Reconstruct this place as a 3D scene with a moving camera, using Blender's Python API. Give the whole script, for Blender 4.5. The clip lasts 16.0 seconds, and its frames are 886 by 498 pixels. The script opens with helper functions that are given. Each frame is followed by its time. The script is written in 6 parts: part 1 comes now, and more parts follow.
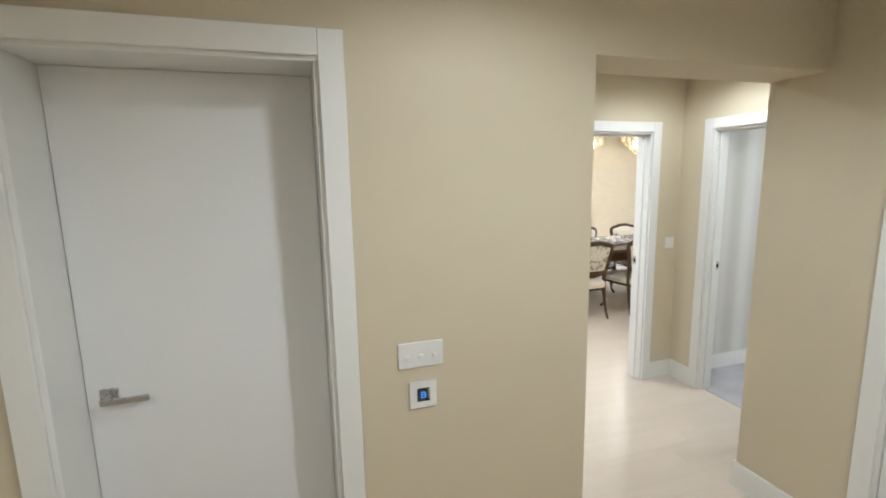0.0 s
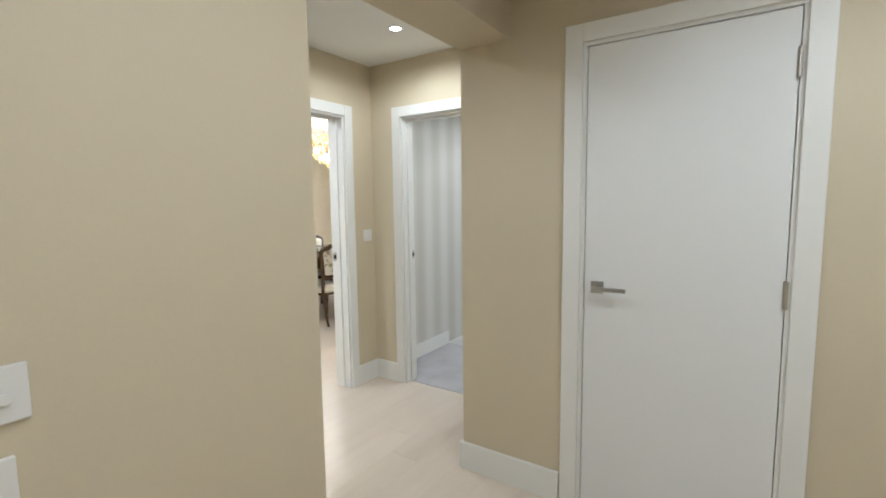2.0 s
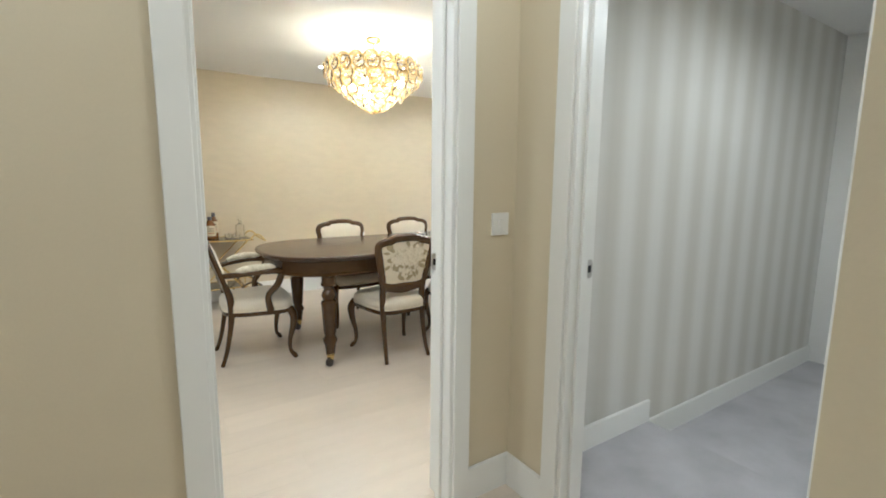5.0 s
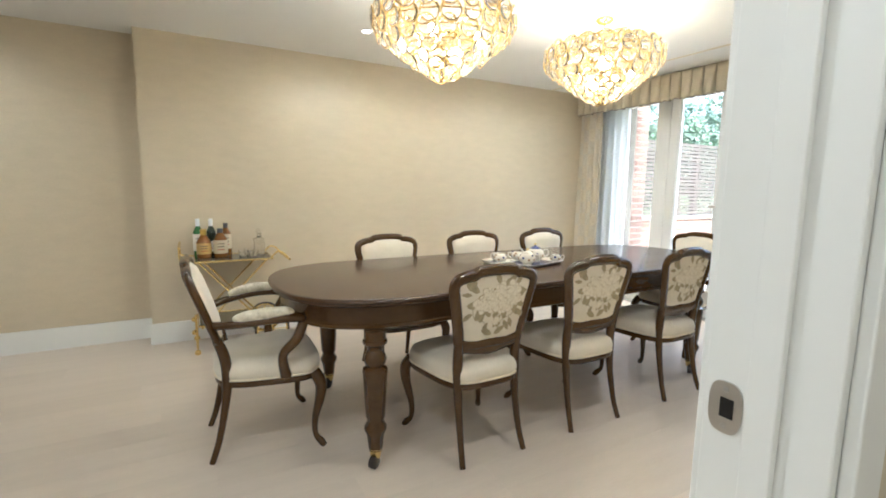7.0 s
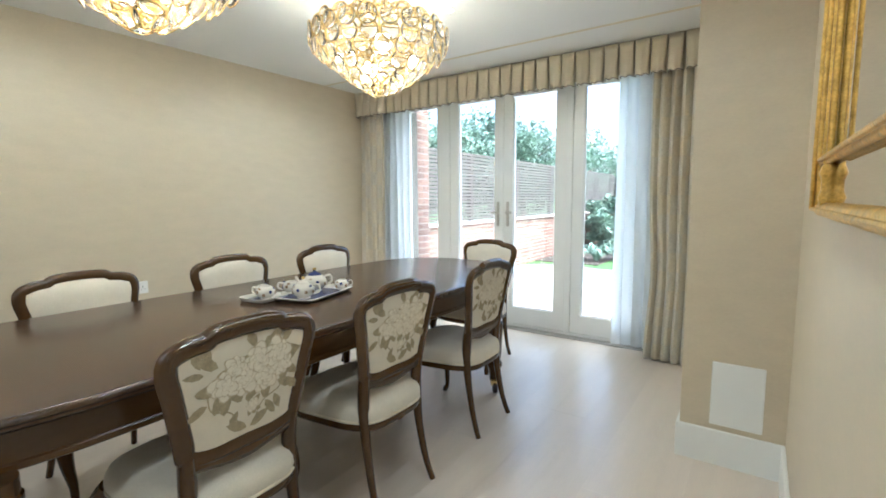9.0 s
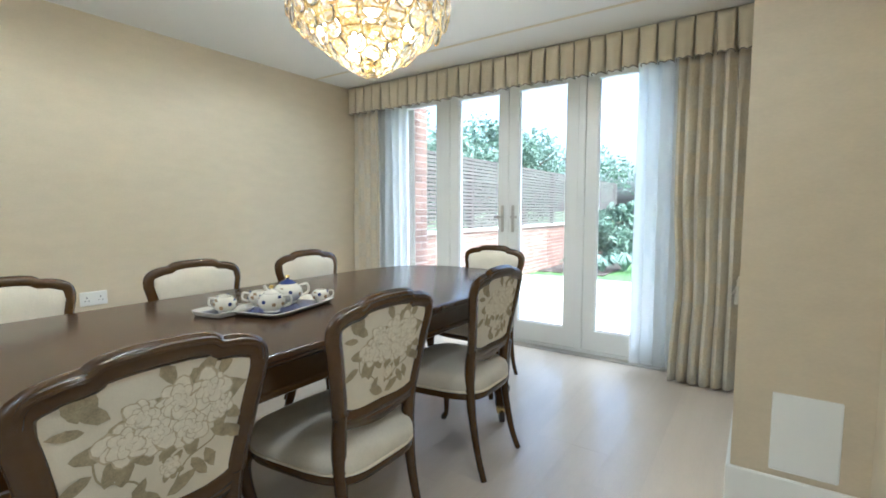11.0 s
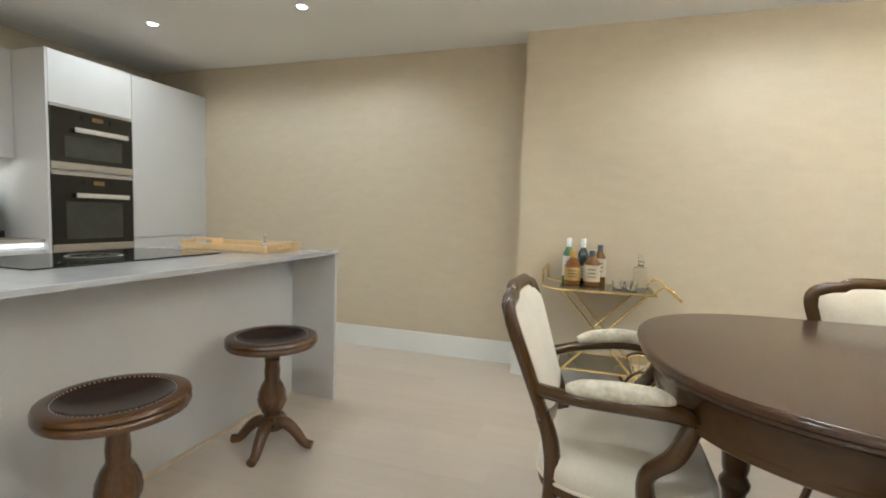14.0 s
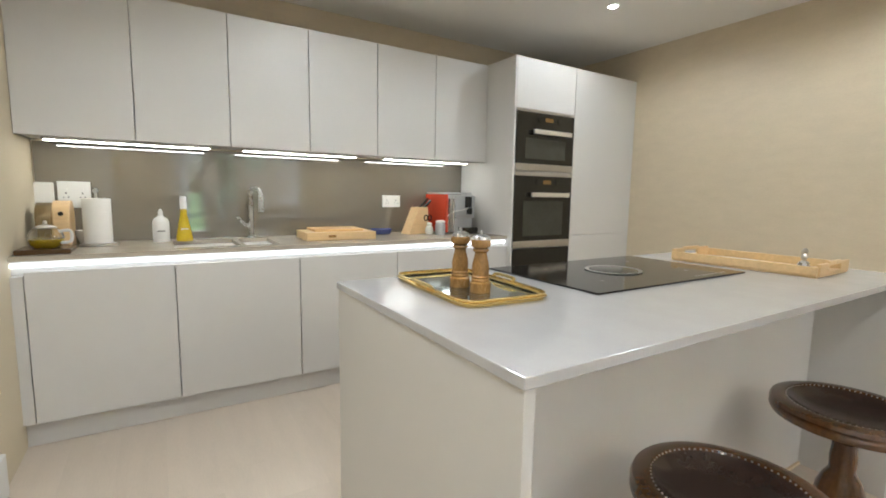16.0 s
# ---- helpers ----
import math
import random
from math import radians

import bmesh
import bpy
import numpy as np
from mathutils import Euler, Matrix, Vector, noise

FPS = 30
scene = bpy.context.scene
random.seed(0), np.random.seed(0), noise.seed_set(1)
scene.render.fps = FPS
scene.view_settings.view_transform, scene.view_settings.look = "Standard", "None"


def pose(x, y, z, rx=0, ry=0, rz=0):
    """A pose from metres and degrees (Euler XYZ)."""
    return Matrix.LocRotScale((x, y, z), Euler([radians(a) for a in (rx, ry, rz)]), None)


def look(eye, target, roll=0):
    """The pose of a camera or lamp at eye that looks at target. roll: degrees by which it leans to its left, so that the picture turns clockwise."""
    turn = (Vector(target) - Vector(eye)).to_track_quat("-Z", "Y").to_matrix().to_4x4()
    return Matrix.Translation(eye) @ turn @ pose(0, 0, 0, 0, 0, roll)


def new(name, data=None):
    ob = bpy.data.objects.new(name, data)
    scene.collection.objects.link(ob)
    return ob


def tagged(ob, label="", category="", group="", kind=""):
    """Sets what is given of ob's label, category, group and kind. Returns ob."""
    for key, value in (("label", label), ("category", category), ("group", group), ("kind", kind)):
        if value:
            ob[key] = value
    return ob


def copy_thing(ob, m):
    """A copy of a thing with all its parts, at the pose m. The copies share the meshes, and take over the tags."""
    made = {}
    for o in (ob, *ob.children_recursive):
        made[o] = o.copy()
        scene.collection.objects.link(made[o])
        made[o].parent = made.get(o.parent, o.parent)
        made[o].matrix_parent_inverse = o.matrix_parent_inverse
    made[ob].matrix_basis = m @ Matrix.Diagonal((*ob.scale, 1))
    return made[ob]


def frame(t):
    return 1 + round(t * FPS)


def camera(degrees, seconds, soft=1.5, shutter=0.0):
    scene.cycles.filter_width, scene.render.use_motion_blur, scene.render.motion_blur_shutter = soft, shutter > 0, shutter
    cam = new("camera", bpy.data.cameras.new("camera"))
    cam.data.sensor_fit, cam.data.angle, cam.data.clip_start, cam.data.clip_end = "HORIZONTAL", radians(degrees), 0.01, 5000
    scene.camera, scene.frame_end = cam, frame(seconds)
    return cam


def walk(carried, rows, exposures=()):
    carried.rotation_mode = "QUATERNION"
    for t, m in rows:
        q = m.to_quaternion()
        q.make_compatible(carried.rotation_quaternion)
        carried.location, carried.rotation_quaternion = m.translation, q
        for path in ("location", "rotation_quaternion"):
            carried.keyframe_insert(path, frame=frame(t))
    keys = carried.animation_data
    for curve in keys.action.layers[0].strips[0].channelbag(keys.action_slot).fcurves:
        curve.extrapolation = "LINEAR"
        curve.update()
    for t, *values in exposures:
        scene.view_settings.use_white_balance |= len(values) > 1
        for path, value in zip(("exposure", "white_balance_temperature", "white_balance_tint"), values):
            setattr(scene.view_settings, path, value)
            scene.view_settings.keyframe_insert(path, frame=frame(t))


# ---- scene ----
cam = camera(88.1, 16.0, soft=1.8)
PATH = [
    (0, (-0.011, -0.338, 1.718), (0.579, 1.547, 1.404), -1.1),
    (0.5, (-0.083, -0.346, 1.665), (0.929, 1.343, 1.314), -1.2),
    (1, (-0.033, -0.212, 1.601), (1.232, 1.301, 1.273), -1.1),
    (1.5, (0.113, 0.018, 1.5), (1.582, 1.348, 1.229), -0.8),
    (2, (0.216, 0.185, 1.401), (1.875, 1.284, 1.196), -0.7),
    (2.5, (0.366, 0.356, 1.336), (2.082, 1.365, 1.145), -0.7),
    (3, (0.675, 0.511, 1.335), (2.351, 1.588, 1.159), -0.3),
    (3.5, (0.93, 0.63, 1.33), (2.558, 1.779, 1.16), 0.2),
    (4, (1.169, 0.841, 1.319), (2.65, 2.165, 1.087), 0.5),
    (4.5, (1.421, 1.024, 1.297), (2.647, 2.581, 1.023), 0.6),
    (4.7, (1.525, 1.097, 1.313), (2.672, 2.708, 1.021), 0.3),
    (7, (2.02, 2.436, 1.276), (2.986, 4.167, 1.015), 0.8),
    (7.5, (2.083, 2.646, 1.258), (3.143, 4.323, 1.003), 0.4),
    (8, (2.246, 2.798, 1.252), (3.446, 4.379, 1.008), 0.1),
    (8.5, (2.398, 2.872, 1.254), (3.804, 4.274, 1.015), -0.1),
    (9, (2.511, 2.924, 1.267), (4.144, 4.058, 1.052), -0.4),
    (9.2, (2.557, 2.945, 1.274), (4.265, 3.964, 1.063), -0.4),
    (11.5, (2.843, 3.213, 1.186), (4.401, 4.462, 1.063), 0.3),
    (12, (2.754, 3.284, 1.202), (4.068, 4.789, 1.115), 1.3),
    (12.5, (2.657, 3.348, 1.172), (3.598, 5.112, 1.115), 1.3),
    (13, (2.519, 3.38, 1.15), (3.002, 5.319, 1.072), 1.6),
    (13.5, (2.386, 3.39, 1.147), (2.323, 5.385, 1.036), 1.7),
    (14, (2.206, 3.371, 1.134), (1.603, 5.272, 0.989), 1.8),
    (14.5, (1.97, 3.335, 1.135), (0.965, 5.054, 0.95), 1.6),
    (15, (1.735, 3.297, 1.15), (0.446, 4.81, 0.926), 1.2),
    (15.5, (1.498, 3.305, 1.162), (-0.03, 4.57, 0.908), 1.0),
    (16, (1.295, 3.343, 1.186), (-0.394, 4.388, 0.951), 0.9),
]
walk(cam, [(t, look(eye, target, roll)) for t, eye, target, roll in PATH], [(0, 1.98, 5400, 7), (2, 1.82, 5400, 7), (3, 1.74, 5400, 6), (4.5, 1.7, 5430, 4), (7, 1.66, 5450, 5), (9, 1.32, 5100, 1), (11.5, 1.26, 5000, 1), (13, 1.32, 5300, 3), (14.5, 1.74, 5450, 6), (16, 1.77, 5550, 7)])

# world, sun and exposure
world = bpy.data.worlds.new("sky")
scene.world = world
world.use_nodes = True
_n = world.node_tree.nodes
_sky = _n.new("ShaderNodeTexSky")
_sky.sky_type, _sky.sun_disc = "NISHITA", False
_sky.sun_elevation, _sky.sun_rotation = radians(58), radians(200)
_sky.dust_density, _sky.air_density, _sky.ozone_density = 8.0, 1.0, 1.0
_haze = _n.new("ShaderNodeHueSaturation")
_haze.inputs["Saturation"].default_value, _haze.inputs["Value"].default_value = 0.85, 3.6
world.node_tree.links.new(_sky.outputs[0], _haze.inputs["Color"])
world.node_tree.links.new(_haze.outputs[0], _n["Background"].inputs[0])
_n["Background"].inputs[1].default_value = 0.15
sun = new("sun", bpy.data.lights.new("sun", "SUN"))
sun.data.energy, sun.data.angle, sun.data.color = 1.4, radians(50), (1.0, 0.98, 0.94)
sun.matrix_world = look((14, 2, 12), (8, 4.5, 0))


# second, fourth and fifth spots are unseen fill lamps, added at guessed positions
SEEN_AND_FILL_SPOTS = ((2.43, 1.97, 0.34), (0.9, 2.0, 0.45), (0.55, 0.45, 0.18), (1.1, -0.45, 0.75), (-0.75, -0.9, 0.45), (3.25, 5.85, 0.38), (5.03, 5.78, 0.42), (4.97, 4.58, 0.5), (0.4, 5.95, 0.5), (-0.82, 5.93, 0.33),
         # all of this row is unseen fill, added to even out the brightness
         (-0.7, 4.2, 0.42), (0.4, 3.2, 0.65), (1.85, 3.4, 0.7), (3.6, 3.35, 0.48), (4.2, 1.4, 0.9))


def spot(x, y, z, watts, degrees=120, color=(1.0, 0.95, 0.87), size=0.04):
    lamp = new("downlight_lamp", bpy.data.lights.new("downlight_lamp", "SPOT"))
    lamp.data.energy, lamp.data.spot_size, lamp.data.spot_blend = watts, radians(degrees), 0.5
    lamp.data.color, lamp.data.shadow_soft_size = color, size
    lamp.location = (x, y, z)
    return lamp


for x, y, w in SEEN_AND_FILL_SPOTS:
    spot(x, y, 2.415, 25 * w, 172)


# materials
def material(name, base, rough=0.5, metal=0.0, var=0.06, scale=6.0, fine=90.0, bump=0.04, coat=0.0, tint=None, stretch=(1, 1, 1), each=0.0, glow=None, strength=0.0, sheen=0.0, rvar=0.08):
    """A surface with slow stains and fine grain in colour, gloss and relief."""
    m = bpy.data.materials.new(name)
    m.use_nodes = True
    nt = m.node_tree
    b = nt.nodes["Principled BSDF"]
    co = nt.nodes.new("ShaderNodeTexCoord")
    mp = nt.nodes.new("ShaderNodeMapping")
    mp.inputs["Scale"].default_value = stretch
    nt.links.new(co.outputs["Object"], mp.inputs[0])
    big = nt.nodes.new("ShaderNodeTexNoise")
    big.inputs["Scale"].default_value, big.inputs["Detail"].default_value = scale, 4
    small = nt.nodes.new("ShaderNodeTexNoise")
    small.inputs["Scale"].default_value, small.inputs["Detail"].default_value = fine, 3
    for n in (big, small):
        nt.links.new(mp.outputs[0], n.inputs["Vector"])
    mixn = nt.nodes.new("ShaderNodeMix")
    mixn.inputs[0].default_value = 0.45
    nt.links.new(big.outputs[0], mixn.inputs[2])
    nt.links.new(small.outputs[0], mixn.inputs[3])
    ramp = nt.nodes.new("ShaderNodeValToRGB")
    t = tint or base
    ramp.color_ramp.elements[0].position, ramp.color_ramp.elements[1].position = 0.32, 0.68
    ramp.color_ramp.elements[0].color = (*[max(0, c * (1 - var)) for c in base], 1)
    ramp.color_ramp.elements[1].color = (*[min(1, c * (1 + var)) for c in t], 1)
    nt.links.new(mixn.outputs[0], ramp.inputs[0])
    colour = ramp.outputs[0]
    if each:
        info = nt.nodes.new("ShaderNodeObjectInfo")
        hsv = nt.nodes.new("ShaderNodeHueSaturation")
        rng = nt.nodes.new("ShaderNodeMapRange")
        rng.inputs[3].default_value, rng.inputs[4].default_value = 1 - each, 1 + each
        nt.links.new(info.outputs["Random"], rng.inputs[0])
        nt.links.new(rng.outputs[0], hsv.inputs["Value"])
        nt.links.new(colour, hsv.inputs["Color"])
        colour = hsv.outputs[0]
    nt.links.new(colour, b.inputs["Base Color"])
    rr = nt.nodes.new("ShaderNodeMapRange")
    rr.inputs[3].default_value, rr.inputs[4].default_value = max(0.02, rough - rvar), min(1, rough + rvar)
    nt.links.new(mixn.outputs[0], rr.inputs[0])
    nt.links.new(rr.outputs[0], b.inputs["Roughness"])
    b.inputs["Metallic"].default_value = metal
    b.inputs["Coat Weight"].default_value, b.inputs["Coat Roughness"].default_value = coat, 0.12
    b.inputs["Sheen Weight"].default_value = sheen
    if bump:
        bp = nt.nodes.new("ShaderNodeBump")
        bp.inputs["Strength"].default_value, bp.inputs["Distance"].default_value = min(1, bump * 4), 0.004
        nt.links.new(mixn.outputs[0], bp.inputs["Height"])
        nt.links.new(bp.outputs[0], b.inputs["Normal"])
    if glow:
        b.inputs["Emission Color"].default_value, b.inputs["Emission Strength"].default_value = (*glow, 1), strength
    return m


def glass(name, tint=(1, 1, 1), rough=0.0, ior=1.45):
    m = material(name, tint, rough, var=0.0, bump=0, rvar=0.0)
    b = m.node_tree.nodes["Principled BSDF"]
    b.inputs["Transmission Weight"].default_value, b.inputs["IOR"].default_value = 1.0, ior
    return m


PAINT = material("beige_wall_paint", (0.61, 0.535, 0.388), 0.7, var=0.02, scale=3, fine=160, bump=0.03)
CEIL = material("ceiling_paint", (0.8, 0.79, 0.76), 0.8, var=0.015, scale=2, fine=120, bump=0.02)
TRIM = material("white_satin_trim", (0.78, 0.775, 0.74), 0.38, var=0.008, scale=2, fine=30, bump=0)
DOORP = material("white_door_paint", (0.77, 0.77, 0.76), 0.33, var=0.01, scale=4, fine=70, bump=0.008)
PAPER = material("textured_beige_wallpaper", (0.56, 0.478, 0.342), 0.5, var=0.05, scale=7, fine=60, bump=0.05, stretch=(1, 1, 2.6))
WOODF = material("pale_oak_floor", (0.60, 0.52, 0.43), 0.3, var=0.05, scale=2.5, fine=30, bump=0.004, stretch=(0.6, 6, 1), each=0.035, rvar=0.03)
CARPET = material("grey_carpet", (0.43, 0.42, 0.44), 0.95, var=0.22, scale=4, fine=300, bump=0.2, sheen=0.3)
MAHOG = material("dark_mahogany", (0.052, 0.0228, 0.0048), 0.26, var=0.1, scale=2.5, fine=12, bump=0.0, stretch=(1, 3, 3), coat=0.15, tint=(0.06, 0.0268, 0.0056), rvar=0.01)
WHITE = material("white_plastic", (0.75, 0.74, 0.71), 0.35, var=0.01, bump=0)
CREAM = material("cream_upholstery", (0.63, 0.575, 0.47), 0.85, var=0.1, scale=8, fine=220, bump=0.08, sheen=0.3)
CABI = material("pale_grey_matt_lacquer", (0.58, 0.565, 0.54), 0.42, var=0.012, scale=3, fine=60, bump=0.005)
QUARTZ = material("pale_quartz_worktop", (0.46, 0.455, 0.46), 0.14, var=0.04, scale=10, fine=260, bump=0.0)
CHROME = material("brushed_chrome", (0.5, 0.5, 0.5), 0.28, 1.0, var=0.05, bump=0)
STEEL = material("stainless_steel", (0.55, 0.53, 0.5), 0.32, 1.0, var=0.06, scale=3, fine=120, bump=0, stretch=(1, 1, 20))
BRASS = material("polished_brass", (0.80, 0.61, 0.24), 0.24, 1.0, var=0.08, bump=0)
BLACK = material("black_glass", (0.012, 0.011, 0.01), 0.08, var=0.1, bump=0, rvar=0.02)
PANE = glass("window_glass")
TABLETOP = material("polished_mahogany_top", (0.040, 0.0205, 0.0085), 0.22, var=0.22, scale=3, fine=50, bump=0.004, stretch=(0.7, 7, 1), coat=0.0, tint=(0.055, 0.0245, 0.0105), rvar=0.02)
DARKRUB = material("dark_caster", (0.03, 0.02, 0.015), 0.4, var=0.1, bump=0)
PIPING = material("cream_piping", (0.68, 0.61, 0.47), 0.8, var=0.03, bump=0)
LINEN = material("cream_linen", (0.66, 0.61, 0.50), 0.85, var=0.07, scale=20, fine=400, bump=0.08, sheen=0.2)
PETAL = material("printed_pale_petal", (0.72, 0.67, 0.56), 0.85, var=0.12, scale=60, fine=300, bump=0.05)
PETAL2 = material("printed_buff_petal", (0.48, 0.41, 0.29), 0.85, var=0.2, scale=60, fine=300, bump=0.05)
LEAFP = material("printed_taupe_leaf", (0.33, 0.28, 0.18), 0.85, var=0.3, scale=60, fine=300, bump=0.05)
SHELFG = material("smoked_glass_shelf", (0.10, 0.085, 0.05), 0.12, var=0.08, bump=0)
INK = material("printed_ink", (0.08, 0.07, 0.06), 0.7, var=0.05, bump=0)
INKR = material("printed_red_ink", (0.35, 0.06, 0.04), 0.7, var=0.05, bump=0)
WORKTOP = material("taupe_quartz_worktop", (0.42, 0.37, 0.295), 0.22, var=0.05, scale=12, fine=280, bump=0.0)
SPLASH = material("taupe_glass_splashback", (0.155, 0.136, 0.104), 0.015, var=0.02, scale=2, fine=20, bump=0, rvar=0.0)
SPLASH.node_tree.nodes["Principled BSDF"].inputs["IOR"].default_value = 1.9
SPLASH.node_tree.nodes["Principled BSDF"].inputs["Coat Weight"].default_value = 1.0
SPLASH.node_tree.nodes["Principled BSDF"].inputs["Coat Roughness"].default_value = 0.0
STOOLW = material("orange_mahogany", (0.062, 0.026, 0.007), 0.22, var=0.18, scale=4, fine=30, bump=0.003, stretch=(4, 4, 1), coat=0.4, tint=(0.098, 0.042, 0.011))
OVENG = material("black_oven_glass", (0.012, 0.011, 0.008), 0.1, var=0.1, bump=0, rvar=0.02)
OVENW = material("oven_window", (0.045, 0.045, 0.035), 0.12, var=0.2, scale=8, bump=0)
OVENS = material("amber_screen", (0.05, 0.03, 0.01), 0.2, var=0, bump=0, glow=(1.0, 0.5, 0.1), strength=0.03)
HANDLE = material("satin_metal_handle", (0.75, 0.73, 0.69), 0.3, 0.8, var=0.04, bump=0)
WOODT = material("pale_oak_trim", (0.62, 0.50, 0.33), 0.4, var=0.1, scale=8, fine=60, stretch=(4, 0.5, 1))
TRAYG = material("smoky_mirror", (0.30, 0.34, 0.33), 0.06, 0.9, var=0.08, bump=0, rvar=0.02)
MILLW = material("walnut_mill", (0.23, 0.125, 0.038), 0.25, var=0.25, scale=14, fine=80, bump=0.01, stretch=(4, 4, 1), tint=(0.31, 0.17, 0.052))
BAMBOO = material("pale_bamboo", (0.66, 0.47, 0.24), 0.42, var=0.12, scale=8, fine=70, bump=0.01, stretch=(8, 1, 8))
BAMBOO2 = material("honey_beech", (0.70, 0.45, 0.20), 0.42, var=0.12, scale=8, fine=70, bump=0.01, stretch=(8, 1, 8))
LEATHER = material("dark_brown_leather", (0.034, 0.02, 0.015), 0.2, var=0.2, scale=12, fine=240, bump=0.015, coat=0.4)
PAPERW = material("white_paper_towel", (0.82, 0.81, 0.78), 0.9, var=0.02, scale=30, fine=200, bump=0.1)
BRONZE = material("bronze_metal", (0.25, 0.19, 0.10), 0.3, 0.8, var=0.1, bump=0)
REDP = material("glossy_red_plastic", (0.55, 0.06, 0.025), 0.22, var=0.03, bump=0)
SILVERP = material("silver_plastic", (0.48, 0.49, 0.5), 0.35, 0.5, var=0.05, bump=0)
CURTAIN = material("checked_beige_silk", (0.52, 0.45, 0.30), 0.5, var=0.2, scale=2.2, fine=60, bump=0.05, sheen=0.3, tint=(0.60, 0.55, 0.44), stretch=(1, 3, 0.8))
VALANCE = material("beige_valance_silk", (0.60, 0.53, 0.385), 0.6, var=0.05, scale=5, fine=160, bump=0.04, sheen=0.2)
CREAMT = material("cream_ceiling_trim", (0.72, 0.63, 0.46), 0.6, var=0.03, bump=0)
GRASS = material("mown_grass", (0.05, 0.11, 0.022), 0.9, var=0.4, scale=3, fine=80, bump=0.3)
MORTAR = material("pale_mortar", (0.36, 0.335, 0.29), 0.9, var=0.1, scale=10, fine=200, bump=0.2)
PAVING = material("pale_sandstone_paving", (0.36, 0.34, 0.305), 0.8, var=0.1, scale=3, fine=60, bump=0.08, each=0.08)
BRICK = material("red_stock_brick", (0.195, 0.115, 0.085), 0.85, var=0.25, scale=9, fine=90, bump=0.2, each=0.25)
TIMBER = material("weathered_timber_slat", (0.085, 0.073, 0.064), 0.8, var=0.25, scale=4, fine=60, bump=0.15, stretch=(1, 8, 8), each=0.15)
LEAF = material("green_leaf", (0.075, 0.125, 0.085), 0.5, var=0.35, scale=1.2, fine=6, bump=0, tint=(0.14, 0.21, 0.15))
BARK = material("grey_bark", (0.12, 0.09, 0.065), 0.9, var=0.3, scale=12, fine=80, bump=0.4)
SOIL = material("dark_soil", (0.05, 0.038, 0.028), 0.95, var=0.4, scale=12, fine=80, bump=0.4)
SHEER = material("white_sheer_voile", (0.82, 0.83, 0.82), 0.8, var=0.05, scale=14, fine=120, bump=0)
_t = SHEER.node_tree
_p = _t.nodes["Principled BSDF"]
_o = [n for n in _t.nodes if n.type == "OUTPUT_MATERIAL"][0]
_tl = _t.nodes.new("ShaderNodeBsdfTranslucent")
_tl.inputs[0].default_value = (0.9, 0.91, 0.9, 1)
_tp = _t.nodes.new("ShaderNodeBsdfTransparent")
_m1, _m2 = _t.nodes.new("ShaderNodeMixShader"), _t.nodes.new("ShaderNodeMixShader")
_m1.inputs[0].default_value, _m2.inputs[0].default_value = 0.75, 0.2
_t.links.new(_p.outputs[0], _m1.inputs[1])
_t.links.new(_tl.outputs[0], _m1.inputs[2])
_t.links.new(_m1.outputs[0], _m2.inputs[1])
_t.links.new(_tp.outputs[0], _m2.inputs[2])
_t.links.new(_m2.outputs[0], _o.inputs[0])

# soft vertical stripes of the carpeted room's wallpaper
STRIPE = material("grey_striped_wallpaper", (0.60, 0.60, 0.56), 0.6, var=0.03, scale=3, fine=90, bump=0.02)
_t = STRIPE.node_tree
_w = _t.nodes.new("ShaderNodeTexWave")
_w.inputs["Scale"].default_value, _w.inputs["Distortion"].default_value = 1.25, 0.0
_c = _t.nodes.new("ShaderNodeTexCoord")
_t.links.new(_c.outputs["Object"], _w.inputs["Vector"])
_r = _t.nodes.new("ShaderNodeValToRGB")
_r.color_ramp.elements[0].position, _r.color_ramp.elements[1].position = 0.1, 0.9
_r.color_ramp.elements[0].color, _r.color_ramp.elements[1].color = (0.55, 0.53, 0.475, 1), (0.65, 0.635, 0.59, 1)
_t.links.new(_w.outputs["Fac"], _r.inputs[0])
_t.links.new(_r.outputs[0], _t.nodes["Principled BSDF"].inputs["Base Color"])

# soft woven checks of the long curtains
_t = CURTAIN.node_tree
_c, _k = _t.nodes.new("ShaderNodeTexCoord"), _t.nodes.new("ShaderNodeTexChecker")
_k.inputs["Scale"].default_value = 7.0
_k.inputs["Color1"].default_value, _k.inputs["Color2"].default_value = (0.60, 0.51, 0.35, 1), (0.50, 0.49, 0.45, 1)
_mp = _t.nodes.new("ShaderNodeMapping")
_mp.inputs["Scale"].default_value = (0.0, 1.6, 1.0)
_t.links.new(_c.outputs["Object"], _mp.inputs[0])
_t.links.new(_mp.outputs[0], _k.inputs["Vector"])
_mx = _t.nodes.new("ShaderNodeMix")
_mx.data_type = "RGBA"
_mx.inputs[0].default_value = 0.3
_pb = _t.nodes["Principled BSDF"]
_t.links.new(_pb.inputs["Base Color"].links[0].from_socket, _mx.inputs[6])
_t.links.new(_k.outputs["Color"], _mx.inputs[7])
_t.links.new(_mx.outputs[2], _pb.inputs["Base Color"])


